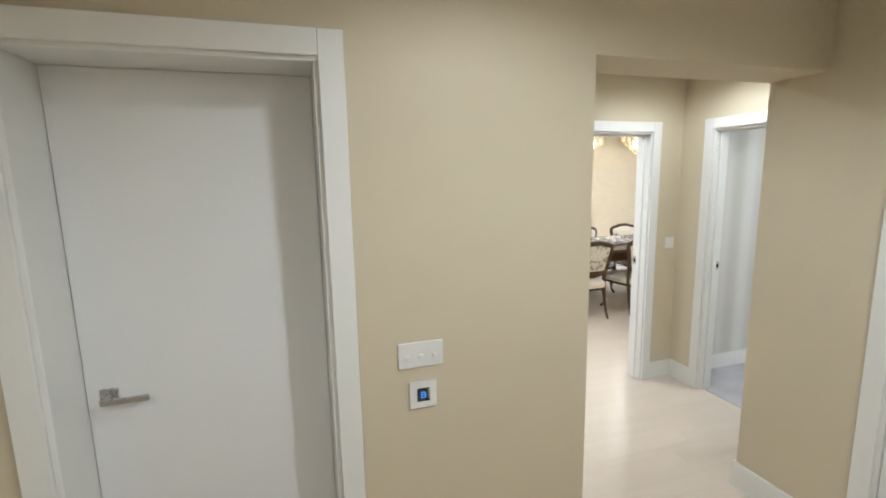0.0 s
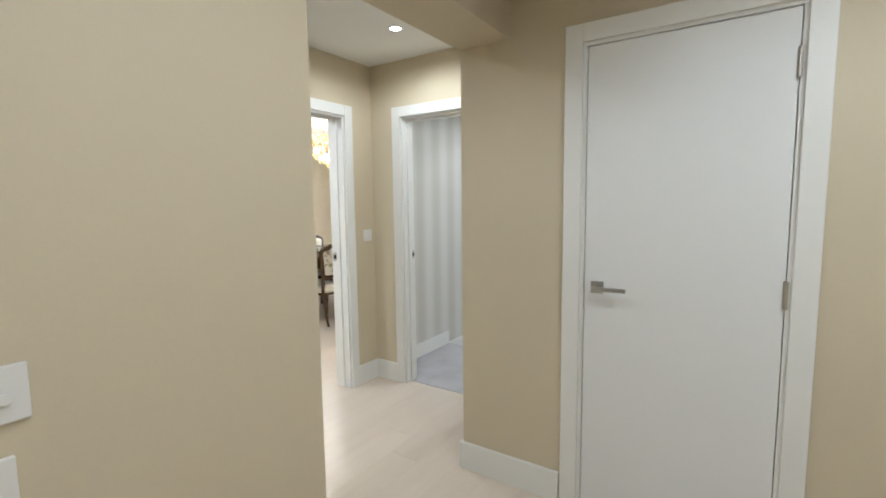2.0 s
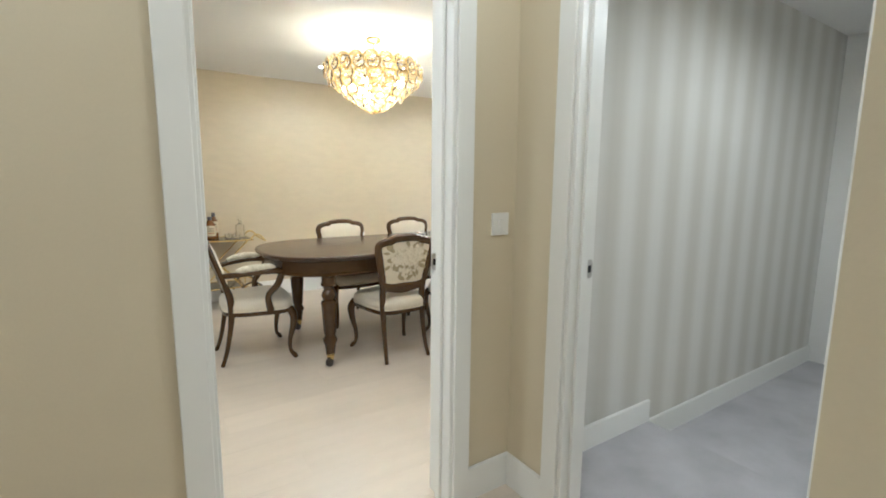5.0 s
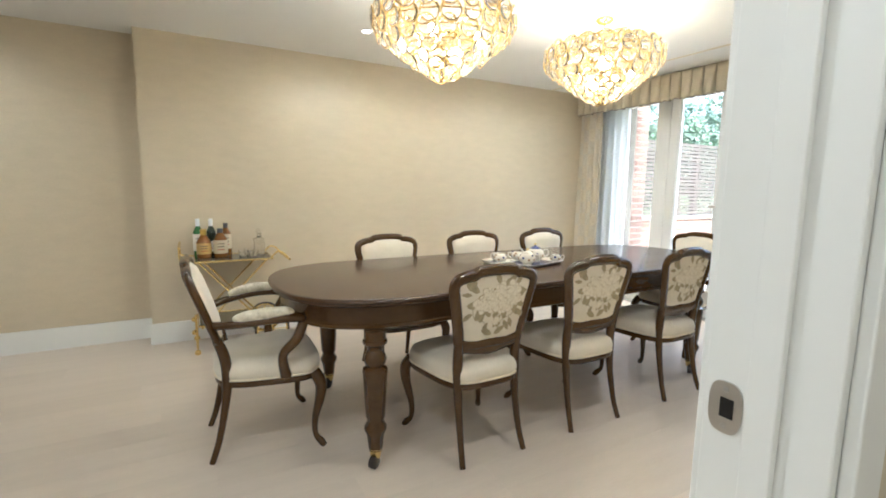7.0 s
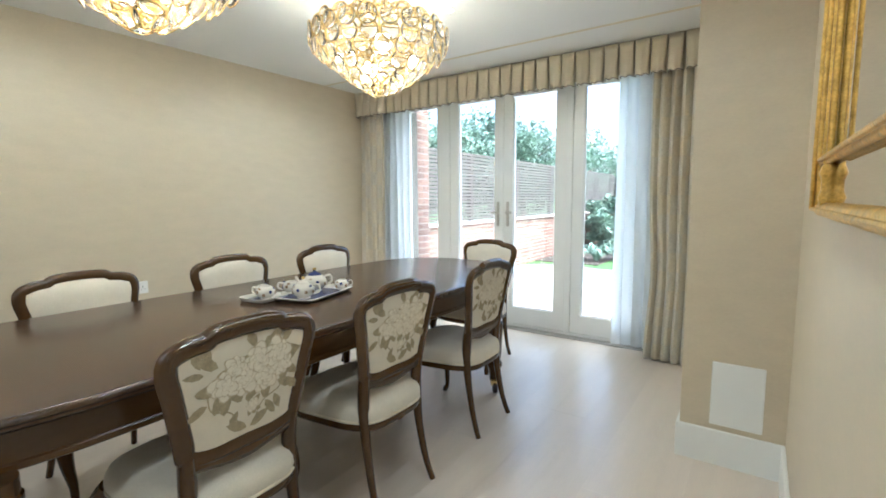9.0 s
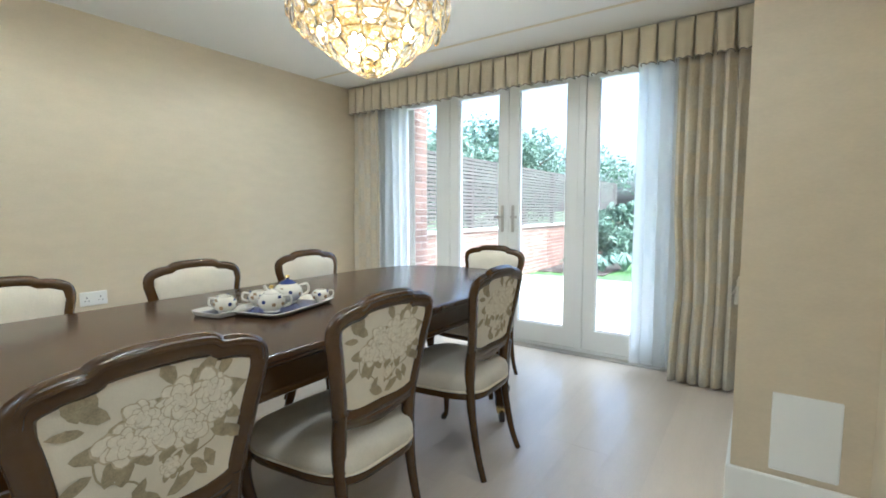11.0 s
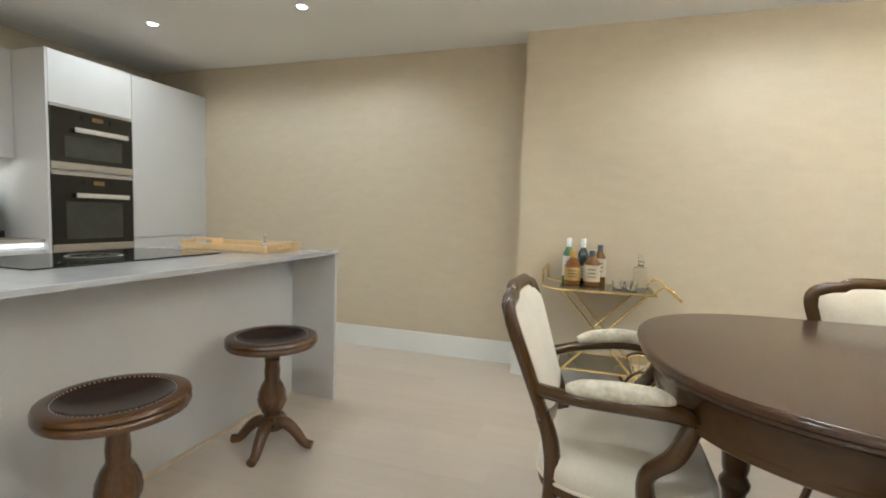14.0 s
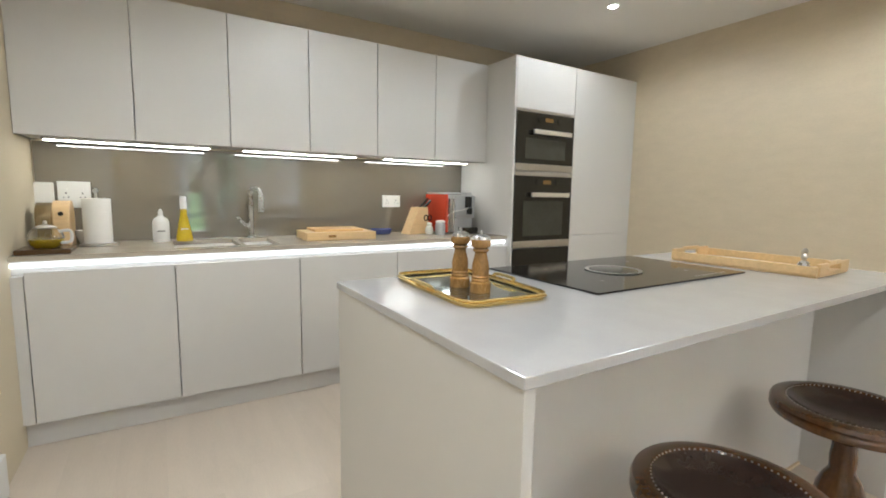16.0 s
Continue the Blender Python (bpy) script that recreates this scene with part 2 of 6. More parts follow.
# building helpers
def box(bm, x0, y0, z0, x1, y1, z1, bevel=0.0):
    """A box with softened edges added to bm."""
    r = bmesh.ops.create_cube(bm, size=1, matrix=Matrix.LocRotScale(((x0 + x1) / 2, (y0 + y1) / 2, (z0 + z1) / 2), None, (abs(x1 - x0), abs(y1 - y0), abs(z1 - z0))))
    if bevel:
        es = list({e for v in r["verts"] for e in v.link_edges})
        bmesh.ops.bevel(bm, geom=es, offset=bevel, segments=2, affect="EDGES", profile=0.5)
    return bm


def boxes(*rows, bevel=0.0):
    bm = bmesh.new()
    for r in rows:
        box(bm, *r, bevel=bevel)
    return bm


def obj(name, bm, material_, smooth=False):
    me = bpy.data.meshes.new(name)
    if smooth:
        for f in bm.faces:
            f.smooth = True
    bm.to_mesh(me)
    bm.free()
    me.materials.append(material_)
    if smooth:
        me.set_sharp_from_angle(angle=radians(40))
    return new(name, me)


def part(name, bm, material_, parent, label="", smooth=False):
    ob = obj(name, bm, material_, smooth)
    ob.parent = parent
    if label:
        ob["label"] = label
    return ob


def thing(name, label, category, group="", at=None, kind=""):
    ob = new(name)
    ob.empty_display_size = 0.1
    if at is not None:
        ob.matrix_basis = at
    return tagged(ob, label, category, group, kind)


def structure(name, bm, material_, label, category=""):
    return tagged(obj(name, bm, material_), label, category or name.split("_")[0], kind="structure")


H = 2.43          # ceiling
DY0, DY1 = 2.635, 2.775   # wall between lobby and dining room
HX = 2.19         # hall's east wall
LX = 2.93         # lobby's east wall
TY0, TY1, TXE = 1.115, 1.382, 1.023   # wall with the thermostat
KX = -1.97        # kitchen's wall
WY, RY, SX = 6.667, 6.88, 1.727       # long papered wall, its recess, and the step
GX = 6.50         # inner face of the garden wall
PX, PY = 4.955, 3.2  # boxed pier

# hall and lobby
structure("wall_hall_north", boxes((-1.72, TY0, 0, -0.70, TY1, H), (0.06, TY0, 0, TXE, TY1, H), (-0.70, TY0, 2.06, 0.06, TY1, H)), PAINT, "beige painted hall wall with a doorway")
structure("beam", boxes((TXE, TY0, 2.13, HX, TY1, H)), PAINT, "beige painted beam across the hall opening", "beam")
structure("wall_hall_east", boxes((HX, -1.62, 0, HX + 0.12, 0.045, H), (HX, 0.045, 2.04, HX + 0.12, 0.775, H), (HX, 0.775, 0, LX + 0.12, TY1 - 0.005, H)), PAINT, "beige painted hall wall with a white door")
structure("wall_hall_west", boxes((-1.72, -1.62, 0, -1.6, TY0, H)), PAINT, "plain beige painted hall wall")
structure("wall_hall_south", boxes((-1.6, -1.74, 0, HX + 0.12, -1.62, H)), PAINT, "plain beige painted hall wall")
structure("wall_lobby_west", boxes((-0.62, TY1, 0, -0.5, DY0, H)), PAINT, "plain beige painted lobby wall")
structure("wall_lobby_east", boxes((LX, TY1 - 0.005, 0, LX + 0.12, 1.58, H), (LX, 1.58, 2.02, LX + 0.12, 2.33, H), (LX, 2.33, 0, LX + 0.12, DY0, H)), PAINT, "beige painted lobby wall with an open doorway")
structure("wall_dining_south", boxes((-2.09, DY0, 0, 1.775, DY1, H), (2.62, DY0, 0, 6.62, DY1, H), (1.775, DY0, 2.02, 2.62, DY1, H)), PAINT, "beige painted wall with an open doorway to the dining room")
structure("ceiling_hall", boxes((-1.72, -1.74, H, HX + 0.12, TY1, H + 0.1)), CEIL, "white painted hall ceiling")
structure("ceiling_lobby", boxes((-0.62, TY1, H, LX + 0.12, DY1, H + 0.1)), CEIL, "white painted lobby ceiling")
structure("ceiling", boxes((-2.09, DY1, H, 6.62, 7.0, H + 0.1)), CEIL, "white painted dining room ceiling")
structure("floor_base", boxes((-2.09, -1.74, -0.16, 3.94, DY0, -0.012), (-2.09, DY0, -0.16, 6.62, 7.0, -0.012)), PAINT, "screed under the oak boards", "floor")
floor = structure("floor", boxes((-2.09, -1.74, -0.012, LX + 0.06, DY1, -0.0005), (-2.09, DY1, -0.012, 6.56, 6.95, -0.0005)), WOODF, "pale whitewashed oak plank floor", "floor")

# dining room and kitchen
structure("wall_dining_north", boxes((SX, WY, 0, 6.62, WY + 0.33, H)), PAPER, "long wall with textured beige wallpaper", "wall")
structure("wall_kitchen_north", boxes((-2.09, RY, 0, SX, RY + 0.12, H)), PAPER, "recessed wall with textured beige wallpaper", "wall")
structure("wall_kitchen_west", boxes((KX - 0.12, DY1, 0, KX, RY, H)), PAPER, "wallpapered wall behind the kitchen units", "wall")
structure("wall_dining_paper", boxes((2.70, DY1, 0, PX, DY1 + 0.004, H)), PAPER, "wallpaper on the wall beside the doorway", "wall")
structure("wall_pier", boxes((PX, DY1, 0, 6.62, PY, H)), PAPER, "boxed pier with textured beige wallpaper", "wall")
OY0, OY1, OZ = 3.62, 6.36, 2.37
structure("wall_garden", boxes((GX, PY, 0, 6.80, OY0, H), (GX, OY1, 0, 6.80, WY, H), (GX, OY0, OZ, 6.80, OY1, H)), CEIL, "white garden wall around the glazed doors", "wall")

# carpeted room
structure("wall_striped", boxes((LX + 0.12, DY0 - 0.025, -0.15, 6.2, DY0 - 0.001, H)), STRIPE, "wall with soft grey striped wallpaper", "wall")
structure("carpet", boxes((LX + 0.05, 0.7, -0.011, 3.94, DY0 - 0.02, 0.004)), CARPET, "mottled grey carpet", "floor")
structure("carpet_lower", boxes((3.94, 0.7, -0.15, 6.2, DY0 - 0.02, -0.125)), CARPET, "mottled grey carpet one step down", "floor")
structure("wall_carpet_room_south", boxes((LX + 0.12, 0.58, -0.15, 6.2, 0.7, H)), CEIL, "plain pale wall")
structure("wall_carpet_room_east", boxes((6.2, 0.58, -0.15, 6.32, DY0, H)), CEIL, "plain pale wall")
structure("ceiling_carpet_room", boxes((LX + 0.12, 0.58, H, 6.32, DY0 - 0.001, H + 0.1)), CEIL, "white painted ceiling")


# shape helpers
def sweep(bm, pts, radii, n=8, flat=1.0, closed=False, axis=None):
    """A tube with changing thickness along points; flat squashes the section across axis."""
    pts = [Vector(p) for p in pts]
    if not hasattr(radii, "__len__"):
        radii = [radii] * len(pts)
    rings, side = [], None
    k = len(pts)
    for i, p in enumerate(pts):
        a = pts[(i - 1) % k] if closed or i else p
        b = pts[(i + 1) % k] if closed or i < k - 1 else p
        t = (b - a).normalized()
        if axis is not None:
            side = Vector(axis) - t * t.dot(Vector(axis))
        elif side is None:
            side = t.orthogonal()
        else:
            side = side - t * t.dot(side)
        side.normalize()
        up = t.cross(side)
        rings.append([bm.verts.new(p + radii[i] * (side * math.cos(q) * flat + up * math.sin(q))) for q in (2 * math.pi * j / n for j in range(n))])
    for i in range(k if closed else k - 1):
        r0, r1 = rings[i], rings[(i + 1) % k]
        for j in range(n):
            bm.faces.new((r0[j], r0[(j + 1) % n], r1[(j + 1) % n], r1[j]))
    if not closed:
        bm.faces.new(list(reversed(rings[0])))
        bm.faces.new(rings[-1])
    return bm


def curve(pts, steps=5, closed=False):
    """Smooth points through the given ones."""
    pts = [Vector(p) for p in pts]
    k, out = len(pts), []
    for i in range(k if closed else k - 1):
        p1, p2 = pts[i], pts[(i + 1) % k]
        p0 = pts[(i - 1) % k] if closed or i else p1
        p3 = pts[(i + 2) % k] if closed or i < k - 2 else p2
        for s in range(steps):
            t = s / steps
            out.append(0.5 * (2 * p1 + (p2 - p0) * t + (2 * p0 - 5 * p1 + 4 * p2 - p3) * t * t + (3 * p1 - p0 - 3 * p2 + p3) * t ** 3))
    if not closed:
        out.append(pts[-1])
    return out


def taper(values, steps=5):
    out = []
    for a, b in zip(values, values[1:]):
        out += [a + (b - a) * s / steps for s in range(steps)]
    return out + [values[-1]]


def lathe(bm, profile, n=20, at=(0, 0, 0), m=None, cap=True):
    """A turned shape from (radius, height) pairs."""
    m = m or Matrix.Translation(at)
    rings = [[bm.verts.new(m @ Vector((r * math.cos(2 * math.pi * j / n), r * math.sin(2 * math.pi * j / n), z))) for j in range(n)] for r, z in ((max(r, 1e-4), z) for r, z in profile)]
    for r0, r1 in zip(rings, rings[1:]):
        for j in range(n):
            bm.faces.new((r0[j], r0[(j + 1) % n], r1[(j + 1) % n], r1[j]))
    if cap:
        bm.faces.new(list(reversed(rings[0])))
        bm.faces.new(rings[-1])
    return bm


def loft(bm, rings):
    """Closed outlines joined one after another, with both ends capped."""
    rs = [[bm.verts.new(p) for p in r] for r in rings]
    n = len(rs[0])
    for a, b in zip(rs, rs[1:]):
        for j in range(n):
            bm.faces.new((a[j], a[(j + 1) % n], b[(j + 1) % n], b[j]))
    bm.faces.new(list(reversed(rs[0])))
    bm.faces.new(rs[-1])
    return bm


def ring2d(a, b, power=4.0, n=40, ca=0.0, cb=0.0):
    """A rounded rectangle of half sizes a, b."""
    out = []
    for j in range(n):
        q = 2 * math.pi * j / n
        c, s = math.cos(q), math.sin(q)
        out.append((ca + a * math.copysign(abs(c) ** (2 / power), c), cb + b * math.copysign(abs(s) ** (2 / power), s)))
    return out


def slab(bm, outline, z0, z1, r=0.006):
    """A flat plate with eased edges from an outline in x and y."""
    cx = sum(p[0] for p in outline) / len(outline)
    cy = sum(p[1] for p in outline) / len(outline)

    def at(inset, z):
        res = []
        for x, y in outline:
            d = math.hypot(x - cx, y - cy) or 1
            res.append((x - (x - cx) / d * inset, y - (y - cy) / d * inset, z))
        return res
    return loft(bm, [at(r, z0), at(r * 0.3, z0 + r * 0.3), at(0, z0 + r), at(0, z1 - r), at(r * 0.3, z1 - r * 0.3), at(r, z1)])


def moved(bm, m):
    bmesh.ops.transform(bm, matrix=m, verts=bm.verts)
    return bm

# doors, trims and fittings
for nm, cut in (("skirting_thermostat_wall", (0.15, TY0 - 0.016, 0, TXE + 0.016, TY0, 0.145)), ("skirting_wall_end", (TXE, TY0, 0, TXE + 0.016, TY1, 0.145)), ("skirting_hall_east", (HX - 0.016, 0.86, 0, HX, TY1 + 0.011, 0.145)),
                ("skirting_hall_east_far", (HX - 0.016, -1.6, 0, HX, -0.04, 0.145)), ("skirting_pier_end", (HX, TY1 - 0.005, 0, LX, TY1 + 0.011, 0.145)),
                ("skirting_lobby_north", (2.70, DY0 - 0.016, 0, LX - 0.016, DY0, 0.145)), ("skirting_lobby_north_far", (-0.5, DY0 - 0.016, 0, 1.695, DY0, 0.145)), ("skirting_lobby_east", (LX - 0.016, 2.415, 0, LX, DY0, 0.145)),
                ("skirting_dining_north", (SX, WY - 0.016, 0, 6.5, WY, 0.17)), ("skirting_step", (SX - 0.016, WY - 0.016, 0, SX, RY, 0.17)), ("skirting_kitchen_north", (-1.29, RY - 0.016, 0, SX - 0.016, RY, 0.17)),
                ("skirting_pier", (PX - 0.016, DY1 + 0.004, 0, PX, PY + 0.016, 0.17)), ("skirting_pier_north", (PX, PY, 0, 6.5, PY + 0.016, 0.17)), ("skirting_dining_south", (2.70, DY1 + 0.004, 0, PX - 0.016, DY1 + 0.02, 0.17)), ("skirting_dining_south_far", (-1.0, DY1, 0, 1.69, DY1 + 0.016, 0.17)),
                ("skirting_striped", (LX + 0.12, DY0 - 0.041, 0.004, 3.94, DY0 - 0.025, 0.13)), ("skirting_striped_lower", (3.94, DY0 - 0.041, -0.125, 6.2, DY0 - 0.025, 0.01))):
    x0, y0, z0, x1, y1, z1 = cut
    bm = boxes(cut)
    top = [e for e in bm.edges if all(abs(v.co.z - z1) < 1e-5 for v in e.verts)]
    bmesh.ops.bevel(bm, geom=top, offset=0.004, segments=2, affect="EDGES")
    structure(nm, bm, TRIM, "white painted skirting board along the wall foot", "skirting")


def doorway(name, axis, face, back, a0, a1, head, w=0.075, stops=True, label="white painted door frame with flat architrave"):
    """Lining and architraves of an opening; axis is the way the wall runs."""
    th = thing(name, label, "door frame", kind="structure")
    f0, f1 = min(face, back) - 0.003, max(face, back) + 0.003

    def bar(nm, u0, u1, v0, v1, z0, z1, bevel=0.003):
        r = (u0, v0, z0, u1, v1, z1) if axis == "x" else (v0, u0, z0, v1, u1, z1)
        part(nm, boxes(r, bevel=bevel), TRIM, th)
    lin = 0.022
    bar("jamb", a0, a0 + lin, f0, f1, 0, head - lin)
    bar("jamb", a1 - lin, a1, f0, f1, 0, head - lin)
    bar("head_lining", a0, a1, f0, f1, head - lin, head)
    for s, at in ((-1, f0), (1, f1)):
        o0, o1 = (at - 0.016, at) if s < 0 else (at, at + 0.016)
        bar("architrave", a0 - w + 0.008, a0 + 0.008, o0, o1, 0, head + w - 0.008)
        bar("architrave", a1 - 0.008, a1 + w - 0.008, o0, o1, 0, head + w - 0.008)
        bar("architrave", a0 + 0.008, a1 - 0.008, o0, o1, head - 0.008, head + w - 0.008)
    if not stops:
        return th
    mid = (f0 + f1) / 2
    bar("door_stop", a0 + lin, a0 + lin + 0.013, mid - 0.02, mid + 0.015, 0, head - lin - 0.013, 0.002)
    bar("door_stop", a1 - lin - 0.013, a1 - lin, mid - 0.02, mid + 0.015, 0, head - lin - 0.013, 0.002)
    bar("door_stop", a0 + lin + 0.013, a1 - lin - 0.013, mid - 0.02, mid + 0.015, head - lin - 0.013, head - lin, 0.002)
    return th


dframe = doorway("door_frame_dining", "x", DY0, DY1, 1.775, 2.64, 2.03)
cframe = doorway("door_frame_carpet_room", "y", LX, LX + 0.12, 1.56, 2.35, 2.03)
hframe = doorway("door_frame_hall", "y", HX, HX + 0.12, 0.035, 0.785, 2.055)
lframe = doorway("door_frame_recessed", "x", TY0, TY1, -0.72, 0.078, 2.078, stops=False)
for fr, m in ((dframe, pose(2.6178, 2.748, 1.0, 0, 0, -90)), (cframe, pose(3.025, 2.3278, 1.0))):
    plate = part("strike_plate", moved(slab(bmesh.new(), ring2d(0.0215, 0.035, 3.0), 0.0, 0.003, 0.001), m @ pose(0, 0.0005, 0, 90)), STEEL, fr, "stainless strike plate")
    part("latch_hole", moved(boxes((-0.006, -0.0036, -0.013, 0.011, 0.0, 0.013)), m), BLACK, plate)
    for z in (-0.025, 0.025):
        part("screw", moved(lathe(bmesh.new(), [(0.004, 0), (0.003, 0.001)], 8), m @ pose(0.0, -0.003, z, 90)), CHROME, plate)


def lever(parent, at, s=1):
    """Square rose and flat lever handle, pointing along local x."""
    rose = part("rose", moved(boxes((-0.026, -0.009, -0.026, 0.026, 0, 0.026), bevel=0.0015), at), CHROME, parent, "square brushed chrome rose")
    bm = sweep(bmesh.new(), [(0, -0.009, 0), (0, -0.05, 0)], 0.009, 12)
    box(bm, -0.011 * s, -0.058, -0.009, 0.125 * s, -0.046, 0.009, bevel=0.002)
    part("lever", moved(bm, at), CHROME, rose, "flat brushed chrome lever")


door = thing("door_hall", "closed flush white door with chrome lever handle", "door")
part("leaf", boxes((HX + 0.006, 0.0595, 0.006, HX + 0.05, 0.7605, 2.0305), bevel=0.002), DOORP, door)
lever(door, pose(HX + 0.006, 0.705, 1.03, 0, 0, -90))
for z in (0.22, 1.06, 1.85):
    bm = sweep(bmesh.new(), [(HX - 0.004, 0.058, z - 0.05), (HX - 0.004, 0.058, z + 0.05)], 0.007, 10)
    box(bm, HX - 0.002, 0.05, z - 0.05, HX + 0.004, 0.066, z + 0.05)
    part("hinge", bm, STEEL, door, "steel butt hinge")
part("latch", boxes((HX - 0.001, 0.763, 1.0, HX + 0.012, 0.768, 1.04)), STEEL, hframe)
door = thing("door_recessed", "closed flush white door deep in its frame", "door")
part("leaf", boxes((-0.6965, 1.318, 0.006, 0.0545, 1.362, 2.0545), bevel=0.002), DOORP, door)
lever(door, pose(-0.632, 1.318, 1.035))

LED_BLUE = material("blue_display", (0.02, 0.05, 0.1), 0.3, var=0, bump=0, glow=(0.1, 0.35, 1.0), strength=0.25)
DISP = material("dark_display", (0.03, 0.03, 0.035), 0.2, var=0.05, bump=0)


def plate_on_wall(name, label, category, at, w, h, knobs=0, sockets=0, display=False):
    """A wall plate; local x runs along the wall, local -y points into the room."""
    th = thing(name, label, category, at=at)
    part("plate", boxes((-w / 2, -0.009, -h / 2, w / 2, 0, h / 2), bevel=0.003), WHITE, th)
    for i in range(knobs):
        x = (i - (knobs - 1) / 2) * w / (knobs + 0.3)
        if w > 0.12:
            part("dimmer_knob", moved(lathe(bmesh.new(), [(0.0095, 0), (0.009, 0.006), (0.0075, 0.008)], 18), pose(x, -0.008, -0.006, 90)), WHITE, th)
        else:
            part("rocker", boxes((x - 0.011, -0.013, -0.018, x + 0.011, -0.008, 0.018), bevel=0.002), WHITE, th)
    for i in range(sockets):
        x = (i - (sockets - 1) / 2) * w / 2
        bm = boxes((x - 0.003, -0.0096, 0.003, x + 0.003, -0.008, 0.012), (x - 0.014, -0.0096, -0.016, x - 0.007, -0.008, -0.012), (x + 0.007, -0.0096, -0.016, x + 0.014, -0.008, -0.012))
        part("pin_holes", bm, DISP, th)
        part("rocker", boxes((x - 0.007, -0.012, 0.02, x + 0.007, -0.008, 0.033), bevel=0.001), WHITE, th)
    if display:
        part("display", boxes((-0.022, -0.011, -0.024, 0.022, -0.008, 0.024), bevel=0.001), DISP, th)
        for x0, z0, x1, z1 in ((-0.008, 0.008, 0.006, 0.011), (-0.008, -0.001, 0.006, 0.002), (-0.008, -0.011, 0.006, -0.008), (-0.009, -0.01, -0.006, 0.01), (0.005, -0.01, 0.008, 0.01)):
            part("digit_bar", boxes((x0, -0.0118, z0, x1, -0.0108, z1)), LED_BLUE, th)
        for z in (-0.016, -0.006, 0.004, 0.014):
            part("button", boxes((0.014, -0.0125, z, 0.019, -0.0105, z + 0.006), bevel=0.0005), STEEL, th)
    return th


plate_on_wall("dimmer_switch", "white wide dimmer switch plate with three knobs", "light switch", pose(0.355, TY0, 1.118), 0.158, 0.09, knobs=3)
plate_on_wall("thermostat", "white square thermostat with blue digital display", "thermostat", pose(0.36, TY0, 0.972), 0.098, 0.098, display=True)
plate_on_wall("light_switch", "small white square light switch on the beige wall", "light switch", pose(2.85, DY0, 1.15), 0.086, 0.09, knobs=1)
plate_on_wall("wall_socket", "white double socket on the papered wall", "socket", pose(3.95, WY, 0.635), 0.15, 0.09, sockets=2)
hatch = thing("access_panel", "blank white access panel low on the papered pier", "panel")
part("cover", boxes((PX - 0.006, 2.865, 0.195, PX, 3.075, 0.50), bevel=0.006), TRIM, hatch)

SPOTGLOW = material("lit_lens", (0.9, 0.9, 0.9), 0.4, var=0, bump=0, glow=(1.0, 0.93, 0.82), strength=12)
# rims and glowing lenses for the observed downlights and for the added fill lamps
for x, y, w in SEEN_AND_FILL_SPOTS:
    th = thing("downlight", "small lit recessed ceiling downlight with white rim, some of them added fill", "downlight", "ceiling downlights")
    part("rim", lathe(bmesh.new(), [(0.03, H - 0.006), (0.041, H - 0.006), (0.043, H - 0.001), (0.03, H - 0.0005)], 24, (x, y, 0), cap=False), TRIM, th)
    part("lens", lathe(bmesh.new(), [(0.031, H - 0.005), (0.031, H - 0.0005)], 20, (x, y, 0)), SPOTGLOW, th)

# gilt mirror beside the doorway
mir = thing("wall_mirror", "large gilt framed mirror with silver edging on the papered wall", "mirror")
MIRROR = material("mirror_silver", (0.85, 0.85, 0.84), 0.02, 1.0, var=0, bump=0, rvar=0)
GILT = material("aged_gilt", (0.62, 0.40, 0.10), 0.38, 1.0, var=0.35, scale=30, fine=150, bump=0.2)
my = DY1 + 0.004
MX0, MX1, MZ0, MZ1, MB = 2.85, 4.0, 1.225, 2.28, 0.125
part("backing", boxes((MX0 + 0.01, my, MZ0 + 0.01, MX1 - 0.01, my + 0.011, MZ1 - 0.01)), TRIM, mir)
part("mirror_glass", boxes((MX0 + MB, my + 0.013, MZ0 + MB, MX1 - MB, my + 0.017, MZ1 - MB)), MIRROR, mir)
for x0, z0, x1, z1 in ((MX0, MZ0, MX1, MZ0 + MB), (MX0, MZ1 - MB, MX1, MZ1), (MX0, MZ0 + MB + 0.002, MX0 + MB, MZ1 - MB - 0.002), (MX1 - MB, MZ0 + MB + 0.002, MX1, MZ1 - MB - 0.002)):
    part("border_mirror", boxes((x0 + 0.012, my + 0.012, z0 + 0.002, x1 - 0.012, my + 0.016, z1 - 0.002)), MIRROR, mir, "mirrored border strip")
for inset, rad in ((0.012, 0.017), (MB, 0.009)):
    for z in (MZ0 + inset, MZ1 - inset):
        rail = part("gilt_rail", sweep(bmesh.new(), [(MX0 + inset - rad, my + 0.024, z), (MX1 - inset + rad, my + 0.024, z)], rad, 12, flat=0.8, axis=(0, 1, 0)), GILT, mir, "", True)
        part("bead", sweep(bmesh.new(), [(MX0 + inset, my + 0.042, z), (MX1 - inset, my + 0.042, z)], 0.005, 8), GILT, rail, "", True)
    for x in (MX0 + inset, MX1 - inset):
        stile = part("gilt_stile", sweep(bmesh.new(), [(x, my + 0.025, MZ0 + inset), (x, my + 0.025, MZ1 - inset)], rad, 12, flat=0.8, axis=(0, 1, 0)), GILT, mir, "", True)
        part("bead", sweep(bmesh.new(), [(x, my + 0.043, MZ0 + inset), (x, my + 0.043, MZ1 - inset)], 0.005, 8), GILT, stile, "", True)
